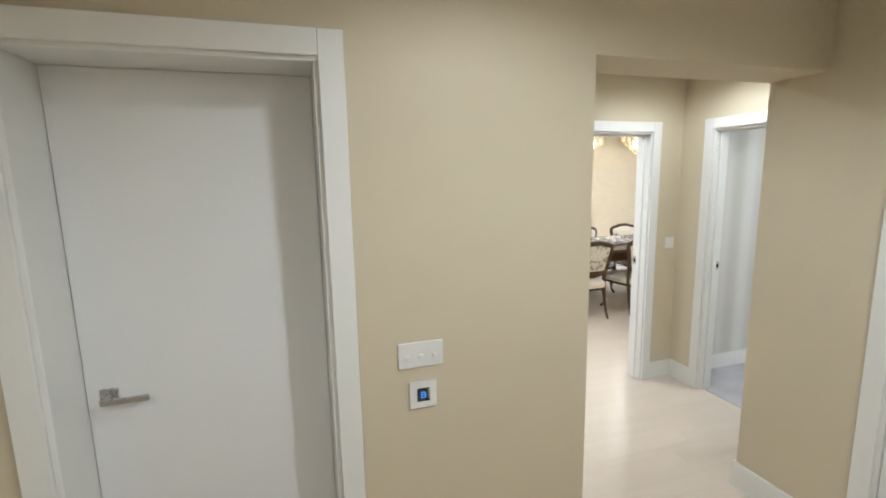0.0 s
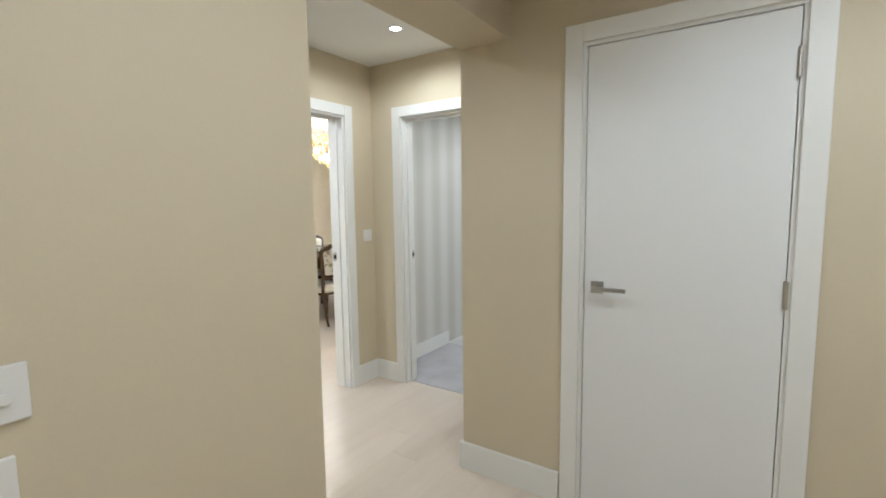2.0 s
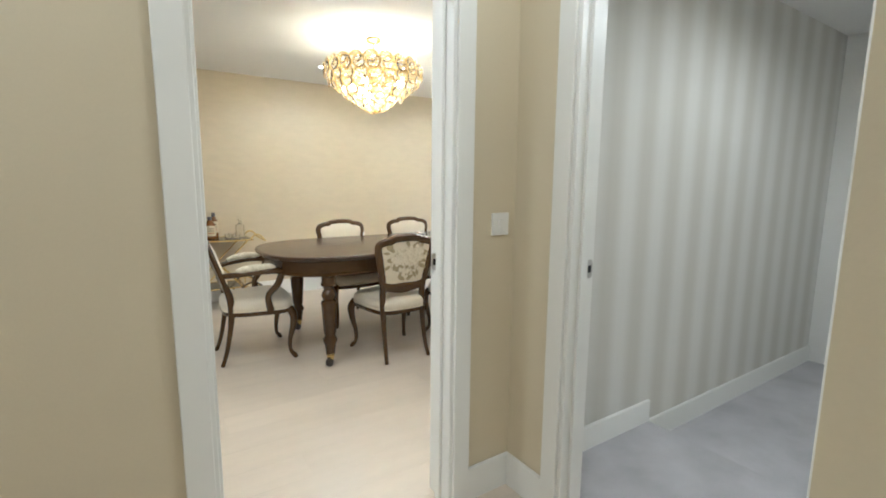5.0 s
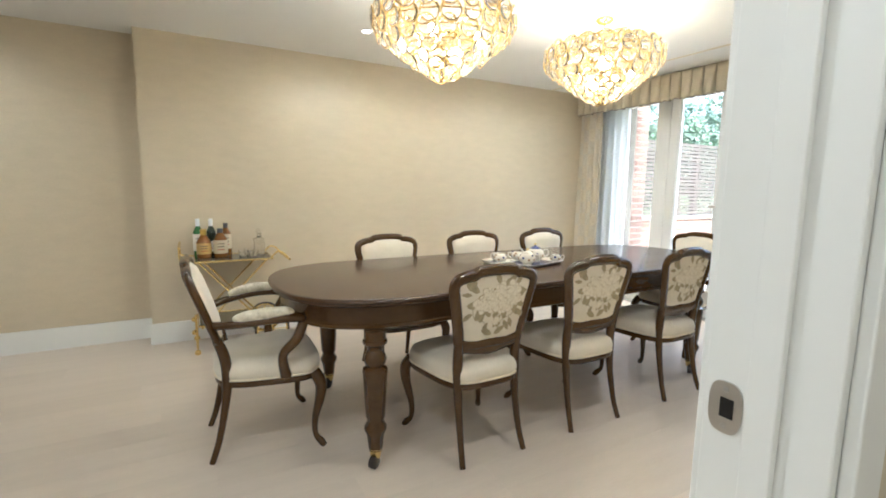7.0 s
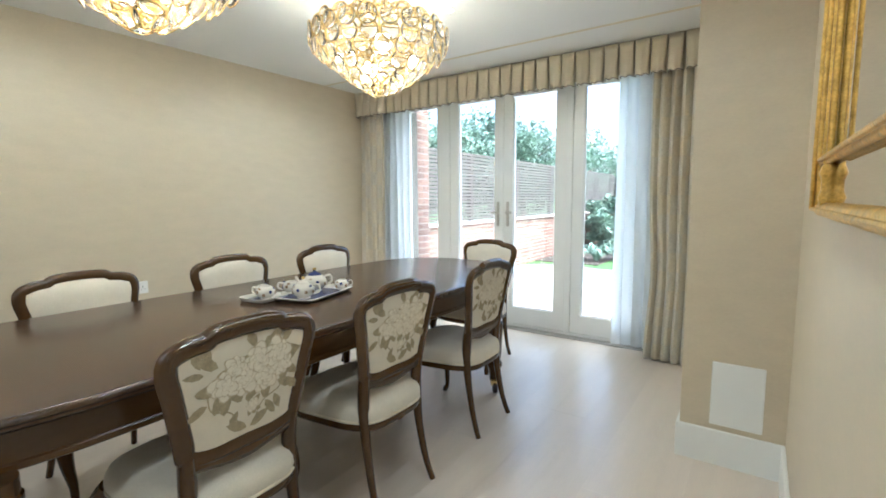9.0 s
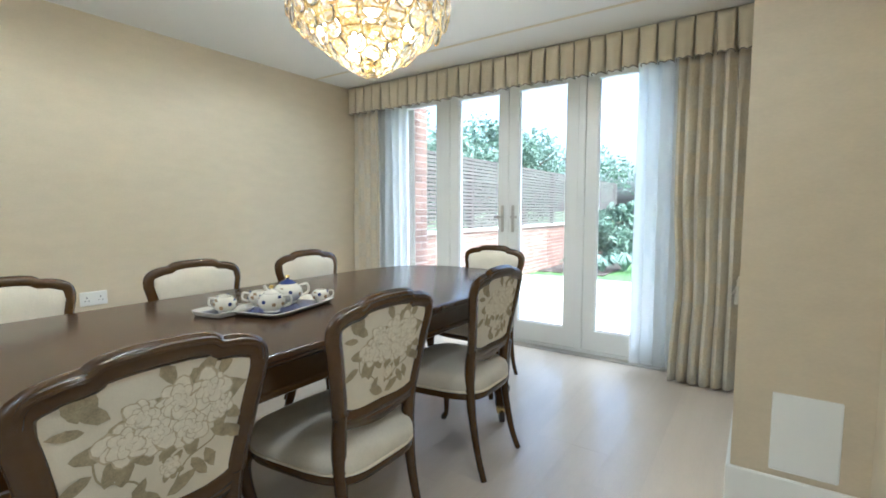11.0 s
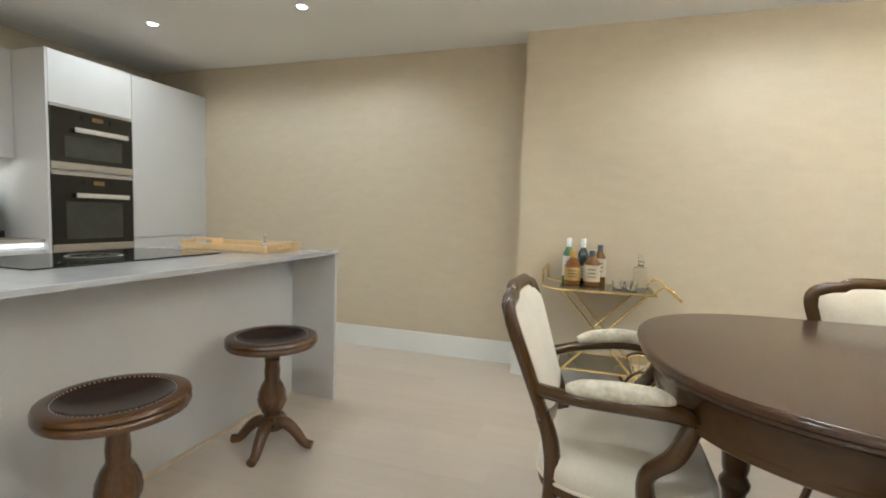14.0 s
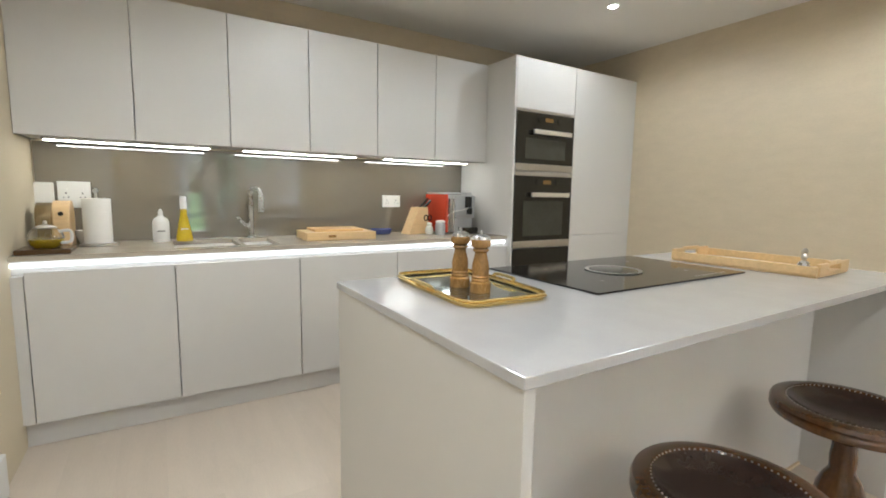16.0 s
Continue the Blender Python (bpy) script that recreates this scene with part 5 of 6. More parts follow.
def stool(x, y, a):
    th = thing("bar_stool", "turned mahogany pedestal stool with dark leather seat", "stool", "stools at the island", at=pose(x, y, 0, 0, 0, a))
    th.scale = (1, 1, 0.94)
    part("seat_rim", lathe(bmesh.new(), [(0.10, 0.522), (0.18, 0.524), (0.203, 0.531), (0.208, 0.544), (0.206, 0.554), (0.199, 0.56), (0.208, 0.566), (0.203, 0.578), (0.184, 0.584), (0.166, 0.582), (0.158, 0.572)], 48, cap=False), STOOLW, th, "moulded round mahogany rim", True)
    seat = part("leather_seat", lathe(bmesh.new(), [(0.10, 0.5225), (0.164, 0.57), (0.16, 0.577), (0.135, 0.556), (0.095, 0.540), (0.05, 0.531), (0.004, 0.529)], 40), LEATHER, th, "dished dark brown leather seat", True)
    for k in range(72):
        q = 6.2832 * k / 72
        s = new("nail", NAIL)
        s.parent, s.location = seat, (0.162 * math.cos(q), 0.162 * math.sin(q), 0.580)
    part("column", lathe(bmesh.new(), [(0.055, 0.10), (0.05, 0.14), (0.04, 0.155), (0.045, 0.16), (0.035, 0.17), (0.05, 0.195), (0.066, 0.235), (0.067, 0.262), (0.063, 0.268), (0.064, 0.285), (0.05, 0.325), (0.034, 0.355), (0.036, 0.40), (0.032, 0.44), (0.036, 0.455), (0.03, 0.46), (0.045, 0.475), (0.05, 0.49), (0.11, 0.5), (0.11, 0.524)], 24), STOOLW, th, "turned baluster column", True)
    for k in range(4):
        q = 6.2832 * k / 4
        pts = [(0.03, 0, 0.13), (0.075, 0, 0.125), (0.12, 0, 0.085), (0.16, 0, 0.035), (0.2, 0, 0.022)]
        bm = sweep(bmesh.new(), curve(pts, 4), taper([0.034, 0.03, 0.026, 0.022, 0.022], 4), 10)
        part("foot", moved(bm, pose(0, 0, 0, 0, 0, math.degrees(q) + 20)), STOOLW, th, "scrolled splayed foot", True)


_bm = bmesh.new()
bmesh.ops.create_icosphere(_bm, subdivisions=1, radius=0.0028)
NAIL = bpy.data.meshes.new("nail")
_bm.to_mesh(NAIL)
_bm.free()
NAIL.materials.append(CHROME)
stool(0.827, 4.395, 10)
stool(0.802, 5.165, 82)

# things on the worktop
CZ = 0.8905
plate_on_wall("splashback_switch", "white blank switch plate on the taupe splashback", "light switch", pose(KX + 0.008, 2.815, 1.15, 0, 0, 90), 0.086, 0.14)
plate_on_wall("splashback_socket", "white double socket block on the taupe splashback", "socket", pose(KX + 0.008, 2.945, 1.155, 0, 0, 90), 0.147, 0.145, sockets=2)
plate_on_wall("splashback_socket", "white double socket on the taupe splashback", "socket", pose(KX + 0.008, 4.875, 1.13, 0, 0, 90), 0.15, 0.09, sockets=2)
tap = thing("kitchen_tap", "tall chrome kitchen mixer tap with side lever", "tap", at=pose(-1.885, 3.845, CZ))
part("base", lathe(bmesh.new(), [(0.026, 0), (0.026, 0.006), (0.02, 0.012)], 18), CHROME, tap, "", True)
part("spout", sweep(bmesh.new(), [Vector(p) for p in ((0, 0, 0.005), (0, 0, 0.2))] + curve([(0, 0, 0.27), (0.01, 0.004, 0.305), (0.04, 0.016, 0.315), (0.085, 0.035, 0.312), (0.105, 0.043, 0.285), (0.107, 0.044, 0.25)], 4), [0.014] * 2 + [0.012] * 21, 12), CHROME, tap, "", True)
part("spray_head", sweep(bmesh.new(), [(0.107, 0.044, 0.27), (0.108, 0.044, 0.17)], [0.014, 0.018], 12), CHROME, tap)
part("lever", sweep(bmesh.new(), [(0, 0, 0.075), (0.0, -0.035, 0.085), (0.02, -0.085, 0.135)], [0.016, 0.011, 0.009], 10), CHROME, tap)
bt = thing("soap_bottle", "white pump soap bottle beside the sink", "bottle", at=pose(-1.83, 3.345, CZ))
part("body", lathe(bmesh.new(), [(0.04, 0), (0.043, 0.004), (0.043, 0.11), (0.037, 0.13), (0.016, 0.145), (0.014, 0.15)], 22), WHITE, bt, "", True)
part("pump", sweep(bmesh.new(), [(0, 0, 0.148), (0, 0, 0.175), (0.0, 0.0, 0.182), (0.022, 0.0, 0.18)], [0.013, 0.012, 0.008, 0.005], 10), WHITE, bt)
part("label_bar", boxes((0.0425, -0.02, 0.06, 0.0436, 0.02, 0.066)), INK, bt)
ol = thing("oil_bottle", "conical yellow dish liquid bottle with clear cap", "bottle", at=pose(-1.815, 3.462, CZ))
OIL = material("yellow_liquid", (0.55, 0.40, 0.01), 0.08, var=0.1, bump=0, coat=0.6)
part("flask", lathe(bmesh.new(), [(0.042, 0), (0.045, 0.005), (0.043, 0.03), (0.02, 0.15), (0.016, 0.19)], 22), OIL, ol, "", True)
part("cap", lathe(bmesh.new(), [(0.017, 0.189), (0.018, 0.195), (0.018, 0.235), (0.016, 0.262), (0.012, 0.264)], 18), WHITE, ol, "", True)
part("label_bar", boxes((0.033, -0.018, 0.07, 0.0345, 0.018, 0.076)), LABW, ol)
pr = thing("paper_towel_holder", "white paper towel roll on a steel stand", "paper towel", at=pose(-1.73, 3.06, CZ))
part("base", lathe(bmesh.new(), [(0.085, 0), (0.085, 0.008), (0.075, 0.012)], 28), STEEL, pr, "", True)
part("roll", lathe(bmesh.new(), [(0.061, 0.013), (0.063, 0.016), (0.063, 0.245), (0.06, 0.248), (0.02, 0.248)], 28), PAPERW, pr, "white paper roll", True)
part("rod", sweep(bmesh.new(), [(0, 0, 0.01), (0, 0, 0.28)], 0.007, 8), STEEL, pr)
part("knob", lathe(bmesh.new(), [(0.008, 0.276), (0.014, 0.285), (0.012, 0.297), (0.003, 0.302)], 12), CHROME, pr, "", True)
bd = thing("tea_tray", "dark walnut board on the worktop", "board", at=pose(-1.50, 2.885, CZ))
part("plank", boxes((-0.09, -0.10, 0.0, 0.11, 0.10, 0.022), bevel=0.004), MAHOG, bd)
tp = thing("glass_teapot", "clear glass teapot with steel lid on the board", "teapot", at=pose(-1.49, 2.885, CZ + 0.0225))
part("body", lathe(bmesh.new(), [(0.045, 0), (0.06, 0.015), (0.068, 0.045), (0.06, 0.075), (0.042, 0.09), (0.04, 0.09), (0.057, 0.073), (0.064, 0.045), (0.05, 0.01)], 22), CRYST, tp, "", True)
part("tea", lathe(bmesh.new(), [(0.044, 0.003), (0.058, 0.018), (0.063, 0.04), (0.01, 0.041)], 20), OIL, tp, "amber tea", True)
part("lid", lathe(bmesh.new(), [(0.041, 0.09), (0.043, 0.095), (0.02, 0.105), (0.006, 0.108), (0.009, 0.12), (0.003, 0.126)], 18), STEEL, tp, "", True)
part("handle", sweep(bmesh.new(), curve([(0.02, 0.05, 0.075), (0.03, 0.095, 0.078), (0.03, 0.095, 0.03), (0.02, 0.058, 0.022)], 5), 0.007, 8), WHITE, tp, "", True)
ks = thing("wooden_caddy", "rounded wood and dark coffee maker against the wall", "coffee maker", at=pose(-1.78, 2.90, CZ))

def capsule(bm, y0, y1, depth, h):
    """A body with a flat foot and a broadly rounded top, arched across x."""
    arch = [(depth * math.cos(q), h - depth * 0.9 + depth * 0.9 * math.sin(q)) for q in (math.pi * k / 12 for k in range(13))]
    prof = [(depth * 0.92, 0.0)] + arch + [(-depth * 0.92, 0.0)]
    return loft(bm, [[(x * k, y, z) for x, z in prof] for y, k in ((y0, 0.93), (y0 + 0.006, 1.0), (y1 - 0.006, 1.0), (y1, 0.93))])


part("shell", capsule(bmesh.new(), -0.02, 0.05, 0.09, 0.235), BAMBOO, ks, "pale wood shell", True)
part("core", capsule(bmesh.new(), -0.088, -0.021, 0.085, 0.225), BRONZE, ks, "bronze metal core", True)
part("drip_foot", boxes((0.088, -0.08, 0, 0.14, 0.04, 0.018), bevel=0.005), OVENG, ks)
part("button", moved(lathe(bmesh.new(), [(0.012, 0), (0.011, 0.003), (0.004, 0.004)], 14), pose(0.088, 0.015, 0.17, 0, 90)), OVENG, ks, "dark round button", True)
cup = thing("cream_cup", "small cream ceramic cup behind the paper towel roll", "cup", at=pose(-1.84, 3.0, CZ))
part("bowl", lathe(bmesh.new(), [(0.028, 0), (0.034, 0.005), (0.05, 0.05), (0.052, 0.075), (0.048, 0.075), (0.044, 0.05), (0.028, 0.012)], 22), PORC, cup, "", True)
cb = thing("chopping_board", "thick pale wooden block board with smaller board on top", "chopping board", at=pose(-1.65, 4.33, CZ, 0, 0, -2))
part("block", boxes((-0.145, -0.225, 0, 0.145, 0.225, 0.05), bevel=0.004), BAMBOO, cb)
part("dark_badge", boxes((0.1445, -0.09, 0.018, 0.1462, -0.04, 0.034)), MILLW, cb)
cb2 = thing("chopping_board", "thin pale wooden board lying on the block board", "chopping board", at=pose(-1.67, 4.33, CZ + 0.0505, 0, 0, -2))
part("plank", boxes((-0.11, -0.16, 0, 0.11, 0.16, 0.016), bevel=0.004), BAMBOO2, cb2)
bl = thing("blue_bowl", "low dark blue glazed dish on the worktop", "bowl", at=pose(-1.80, 4.72, CZ))
part("dish", lathe(bmesh.new(), [(0.05, 0), (0.07, 0.006), (0.085, 0.04), (0.081, 0.04), (0.064, 0.01), (0.01, 0.008)], 28), COBALT, bl, "", True)
kb = thing("knife_block", "pale wooden knife block with black handled knives", "knife block", at=pose(-1.77, 4.99, CZ, 0, 0, 10))
bm = boxes((-0.05, -0.10, 0, 0.05, 0.09, 0.20), bevel=0.003)
for v in bm.verts:
    v.co.y = v.co.y * (1 - 0.55 * v.co.z / 0.2) + 0.2 * v.co.z
part("block", bm, BAMBOO, kb)
for k in range(5):
    bm = sweep(bmesh.new(), [(-0.03 + 0.015 * k, 0.03, 0.17), (-0.03 + 0.015 * k, 0.075, 0.20 + 0.012 * (k % 3)), (-0.03 + 0.015 * k, 0.12, 0.235 + 0.014 * (k % 3))], [0.009, 0.011, 0.01], 8, flat=0.7)
    part("knife_handle", bm, OVENG, kb, "black knife handle", True)
for k in (0, 1):
    part("scissor_handle", sweep(bmesh.new(), [(0.053, 0.06 + 0.035 * k + 0.018 * math.cos(q), 0.12 + 0.02 * math.sin(q)) for q in (6.2832 * j / 14 for j in range(14))], 0.005, 6, closed=True), OVENG, kb)
cm = thing("coffee_machine", "red and silver bean to cup coffee machine on the worktop", "coffee machine", at=pose(-1.74, 5.30, CZ))
part("red_side", boxes((-0.2, -0.13, 0.012, 0.105, -0.101, 0.30), bevel=0.008), REDP, cm, "glossy red side panel")
part("silver_front", boxes((-0.2, -0.10, 0.012, 0.09, 0.13, 0.297), bevel=0.006), SILVERP, cm, "silver plastic front")
part("brew_column", boxes((0.0905, -0.05, 0.12, 0.13, 0.125, 0.292), bevel=0.006), SILVERP, cm)
part("water_tank", boxes((0.0905, -0.098, 0.02, 0.12, -0.055, 0.27), bevel=0.005), CRYST, cm, "clear water tank edge")
part("top_lid", boxes((-0.19, -0.12, 0.3005, 0.09, 0.12, 0.315), bevel=0.004), SILVERP, cm)
part("control_panel", boxes((0.13, 0.03, 0.20, 0.138, 0.09, 0.285), bevel=0.002), OVENG, cm)
part("drip_tray", boxes((-0.1, 0.0, 0.0, 0.17, 0.13, 0.05), bevel=0.004), OVENG, cm)
part("coffee_spout", boxes((0.131, 0.045, 0.15, 0.17, 0.075, 0.198), bevel=0.003), OVENG, cm)
part("milk_tube", sweep(bmesh.new(), curve([(0.15, 0.05, 0.20), (0.16, 0.0, 0.185), (0.15, -0.08, 0.17), (0.145, -0.13, 0.14)], 5), 0.004, 8), WHITE, cm)
mj = thing("milk_jug", "small clear milk container with white lid", "jug", at=pose(-1.62, 5.12, CZ))
part("jar", lathe(bmesh.new(), [(0.034, 0), (0.037, 0.004), (0.037, 0.075), (0.03, 0.09)], 18), SILVERP, mj, "", True)
part("lid", lathe(bmesh.new(), [(0.036, 0.09), (0.036, 0.1), (0.02, 0.108)], 18), WHITE, mj, "", True)
tf = thing("white_figurine", "small white ceramic pot beside the coffee machine", "pot", at=pose(-1.68, 5.06, CZ))
part("body", lathe(bmesh.new(), [(0.025, 0), (0.032, 0.02), (0.028, 0.05), (0.018, 0.065), (0.022, 0.078), (0.01, 0.09)], 16), PORC, tf, "", True)

# glazed doors to the garden
FX = 6.56
UPVC = material("white_door_frame_paint", (0.80, 0.80, 0.78), 0.35, var=0.01, bump=0)
win = thing("garden_doors", "white framed french doors with glazed side lights", "french doors", kind="structure")
part("outer_frame", boxes((FX, OY0, 0.0, FX + 0.10, OY0 + 0.05, OZ), (FX, OY1 - 0.05, 0.0, FX + 0.10, OY1, OZ), (FX, OY0 + 0.05, OZ - 0.05, FX + 0.10, OY1 - 0.05, OZ), (FX, OY0 + 0.05, 0.0, FX + 0.10, OY1 - 0.05, 0.035)), UPVC, win)


def leaf(nm, a, b, handle_at=None, stile=0.095):
    lf = part(nm, boxes((FX + 0.01, a, 0.037, FX + 0.08, a + stile, 2.32), (FX + 0.01, b - stile, 0.037, FX + 0.08, b, 2.32), (FX + 0.01, a + stile, 0.037, FX + 0.08, b - stile, 0.20), (FX + 0.01, a + stile, 2.235, FX + 0.08, b - stile, 2.32)), UPVC, win)
    g = part("pane", boxes((FX + 0.04, a + stile - 0.005, 0.195, FX + 0.046, b - stile + 0.005, 2.24)), PANE, lf)
    g.visible_shadow = False
    for y0_, y1_ in ((a + stile, a + stile + 0.012), (b - stile - 0.012, b - stile)):
        part("bead", boxes((FX + 0.024, y0_, 0.212, FX + 0.04, y1_, 2.22), bevel=0.003), UPVC, lf)
    part("bead", boxes((FX + 0.024, a + stile, 0.2, FX + 0.04, b - stile, 0.212), bevel=0.003), UPVC, lf)
    if handle_at:
        y, d = handle_at
        h = part("backplate", boxes((FX - 0.004, y - 0.013, 1.0, FX + 0.01, y + 0.013, 1.24), bevel=0.004), STEEL, lf, "steel handle backplate")
        part("handle", boxes((FX - 0.045, min(y, y + d * 0.06), 1.125, FX - 0.03, max(y, y + d * 0.06), 1.147), (FX - 0.04, y - 0.008, 1.128, FX - 0.002, y + 0.008, 1.144), bevel=0.002), STEEL, h, "steel lever handle")
    return lf


leaf("side_light", OY0 + 0.052, 4.325)
part("mullion", boxes((FX, 4.328, 0.036, FX + 0.10, 4.387, 2.319), bevel=0.004), UPVC, win)
part("mullion", boxes((FX, 5.643, 0.036, FX + 0.10, 5.707, 2.319), bevel=0.004), UPVC, win)
leaf("door_leaf", 4.39, 5.012, (4.965, -1))
leaf("door_leaf", 5.017, 5.64, (5.07, 1))
leaf("side_light", 5.71, OY1 - 0.052)
part("threshold", boxes((GX - 0.02, OY0 + 0.05, 0.0, FX, OY1 - 0.05, 0.012), bevel=0.002), STEEL, win)

# curtains, sheers and pleated valance
def hanging(bm, y0, y1, z0, z1, x, amp, waves, rows=14, seed=1, gather=None):
    """A folded cloth hanging between two heights, with thickness added later."""
    rng = random.Random(seed)
    ph = [rng.uniform(0, 6.28) for _ in range(4)]
    cols = max(24, int(waves * 10))
    grid = []
    for r in range(rows + 1):
        v = r / rows
        z = z1 + (z0 - z1) * v
        row = []
        for c in range(cols + 1):
            u = c / cols
            k = 0.55 + 0.45 * v
            y = y0 + (y1 - y0) * u
            if gather:
                y = gather(u, v, y)
            xx = x + amp * k * (math.sin(u * waves * 6.283 + ph[0]) + 0.35 * math.sin(u * waves * 12.9 + ph[1] + v)) + 0.012 * math.sin(v * 5 + u * 9 + ph[2])
            yy = y + amp * 0.5 * math.cos(u * waves * 6.283 + ph[0] + 0.6)
            row.append(bm.verts.new((xx, yy, z)))
        grid.append(row)
    for r in range(rows):
        for c in range(cols):
            bm.faces.new((grid[r][c], grid[r][c + 1], grid[r + 1][c + 1], grid[r + 1][c]))
    return bm


def cloth(ob, t=0.004):
    s = ob.modifiers.new("thickness", "SOLIDIFY")
    s.thickness = t
    return ob


cu = thing("curtain", "full length beige and gold checked curtain, drawn back and tied", "curtain", "curtains at the garden doors")
def tie(u, v, y):
    pull = math.exp(-((v - 0.72) / 0.16) ** 2)
    return y - pull * 0.03 * u
cloth(part("drape", hanging(bmesh.new(), 3.23, 3.62, 0.015, 2.38, 6.31, 0.042, 5.5, 24, 3, tie), CURTAIN, cu, "", True))
part("tassel", lathe(bmesh.new(), [(0.004, 0.9), (0.012, 0.88), (0.016, 0.86), (0.011, 0.845), (0.018, 0.83), (0.022, 0.72), (0.004, 0.718)], 10, (6.24, 3.235, -0.12)), CURTAIN, cu, "cream tassel", True)
part("tie_cord", sweep(bmesh.new(), curve([(6.42, 3.21, 0.80), (6.25, 3.215, 0.79), (6.235, 3.24, 0.72), (6.245, 3.27, 0.66)], 5), 0.008, 8), CURTAIN, cu, "", True)
cu = thing("curtain", "full length beige and gold checked curtain beside the papered wall", "curtain", "curtains at the garden doors")
cloth(part("drape", hanging(bmesh.new(), 6.325, 6.655, 0.015, 2.38, 6.30, 0.034, 4.5, 20, 5), CURTAIN, cu, "", True))
for a, b, s in ((3.60, 3.90, 7), (6.09, 6.43, 9)):
    sh = thing("sheer_curtain", "white translucent patterned sheer curtain", "sheer curtain", "sheers at the garden doors")
    cloth(part("drape", hanging(bmesh.new(), a, b, 0.05, 2.38, 6.42, 0.022, 3.5, 16, s), SHEER, sh, "", True), 0.001)
va = thing("valance", "box pleated beige fabric valance along the ceiling", "valance")
part("pelmet_board", boxes((6.262, PY + 0.02, 2.39, 6.46, WY - 0.002, 2.425)), UPVC, va)
part("lining", boxes((6.252, PY + 0.006, 2.20, 6.258, WY - 0.006, 2.424)), VALANCE, va, "beige valance lining")
TRIMV = material("dark_valance_cord", (0.20, 0.19, 0.17), 0.6, var=0.1, bump=0)
n, rng = 31, random.Random(31)
for k in range(n):
    w = (WY - 0.008 - PY) / n
    a = PY + 0.004 + k * w
    bm = bmesh.new()
    rows, cols = 6, 18
    flare, slant, drop = rng.uniform(0.014, 0.034), rng.uniform(-0.008, 0.008), rng.uniform(-0.004, 0.004)
    grid = []
    for r in range(rows + 1):
        v = r / rows
        row = []
        for c in range(cols + 1):
            u = c / cols
            e = abs(2 * u - 1) ** 10
            belly = flare * v + 0.006 * v * math.cos(3 * math.pi * (u - 0.5))
            wave = 0.006 * math.cos(4 * math.pi * u) * v
            row.append(bm.verts.new((6.213 - belly + (0.012 + 0.06 * v) * e, a + w * (0.5 + (u - 0.5) * (1.0 - 0.13 * v)) + slant * v, 2.424 - v * (0.262 + drop + wave - 0.012 * abs(2 * u - 1) ** 3))))
        grid.append(row)
    for r in range(rows):
        for c in range(cols):
            bm.faces.new((grid[r][c], grid[r][c + 1], grid[r + 1][c + 1], grid[r + 1][c]))
    hem = [v.co.copy() for v in grid[-1]]
    pleat = cloth(part("pleat", bm, VALANCE, va, "", True), 0.003)
    part("cord", sweep(bmesh.new(), hem, 0.0035, 6), TRIMV, pleat, "dark corded hem", True)
strip = thing("ceiling_trim", "thin cream shadow gap trim on the ceiling", "trim", kind="structure")
part("bead", boxes((5.79, PY + 0.02, H - 0.004, 5.815, WY - 0.01, H - 0.0002), bevel=0.001), CREAMT, strip)

# garden
ground = structure("ground", boxes((6.80, -150, -0.30, 300, 150, -0.07), (-150, -150, -0.30, -2.1, 150, -0.07), (-2.1, 7.0, -0.30, 6.80, 150, -0.07), (-2.1, -150, -0.30, 6.80, -1.75, -0.07)), GRASS, "mown green lawn reaching far away", "lawn")
patio = structure("patio", boxes((6.81, -2, -0.069, 11.0, 6.84, -0.055)), MORTAR, "pale stone patio outside the doors", "patio")
_bm = boxes((-0.296, -0.296, -0.02, 0.296, 0.296, 0.0), bevel=0.004)
SLAB = bpy.data.meshes.new("paving_slab")
_bm.to_mesh(SLAB)
_bm.free()
SLAB.materials.append(PAVING)
for i in range(7):
    for j in range(9):
        s = new("paving_slab", SLAB)
        s.parent, s.location = patio, (7.12 + 0.6 * i, 1.72 + 0.6 * j - 0.2, -0.036)

_bm = boxes((-0.1075, -0.05, -0.0325, 0.1075, 0.05, 0.0325), bevel=0.003)
BRICKM = bpy.data.meshes.new("brick")
_bm.to_mesh(BRICKM)
_bm.free()
BRICKM.materials.append(BRICK)
_bm = boxes((-0.0525, -0.05, -0.0325, 0.0525, 0.05, 0.0325), bevel=0.003)
HALFB = bpy.data.meshes.new("brick_half")
_bm.to_mesh(HALFB)
_bm.free()
HALFB.materials.append(BRICK)
rng = random.Random(4)


def brick(parent, m, half=False):
    b = new("brick", HALFB if half else BRICKM)
    b.parent, b.matrix_basis = parent, m
    return b


pier = structure("brick_pier", boxes((6.806, 6.265, -0.07, 7.034, 6.60, 2.9)), MORTAR, "red brick house pier beside the glazed doors", "wall")
for k in range(37):
    z = -0.03 + 0.075 * k
    if z < 2.6:
        off = 0 if k % 2 else 1
        if off:
            brick(pier, pose(6.92, 6.312, z + rng.uniform(-0.001, 0.001)))
        else:
            brick(pier, pose(6.862, 6.312, z), True)
            brick(pier, pose(6.976, 6.312, z), True)
gw = structure("garden_wall", boxes((7.3, 6.91, -0.2, 18.5, 7.09, 0.855)), MORTAR, "low red brick garden wall with stone coping", "wall")
loose = bmesh.new()
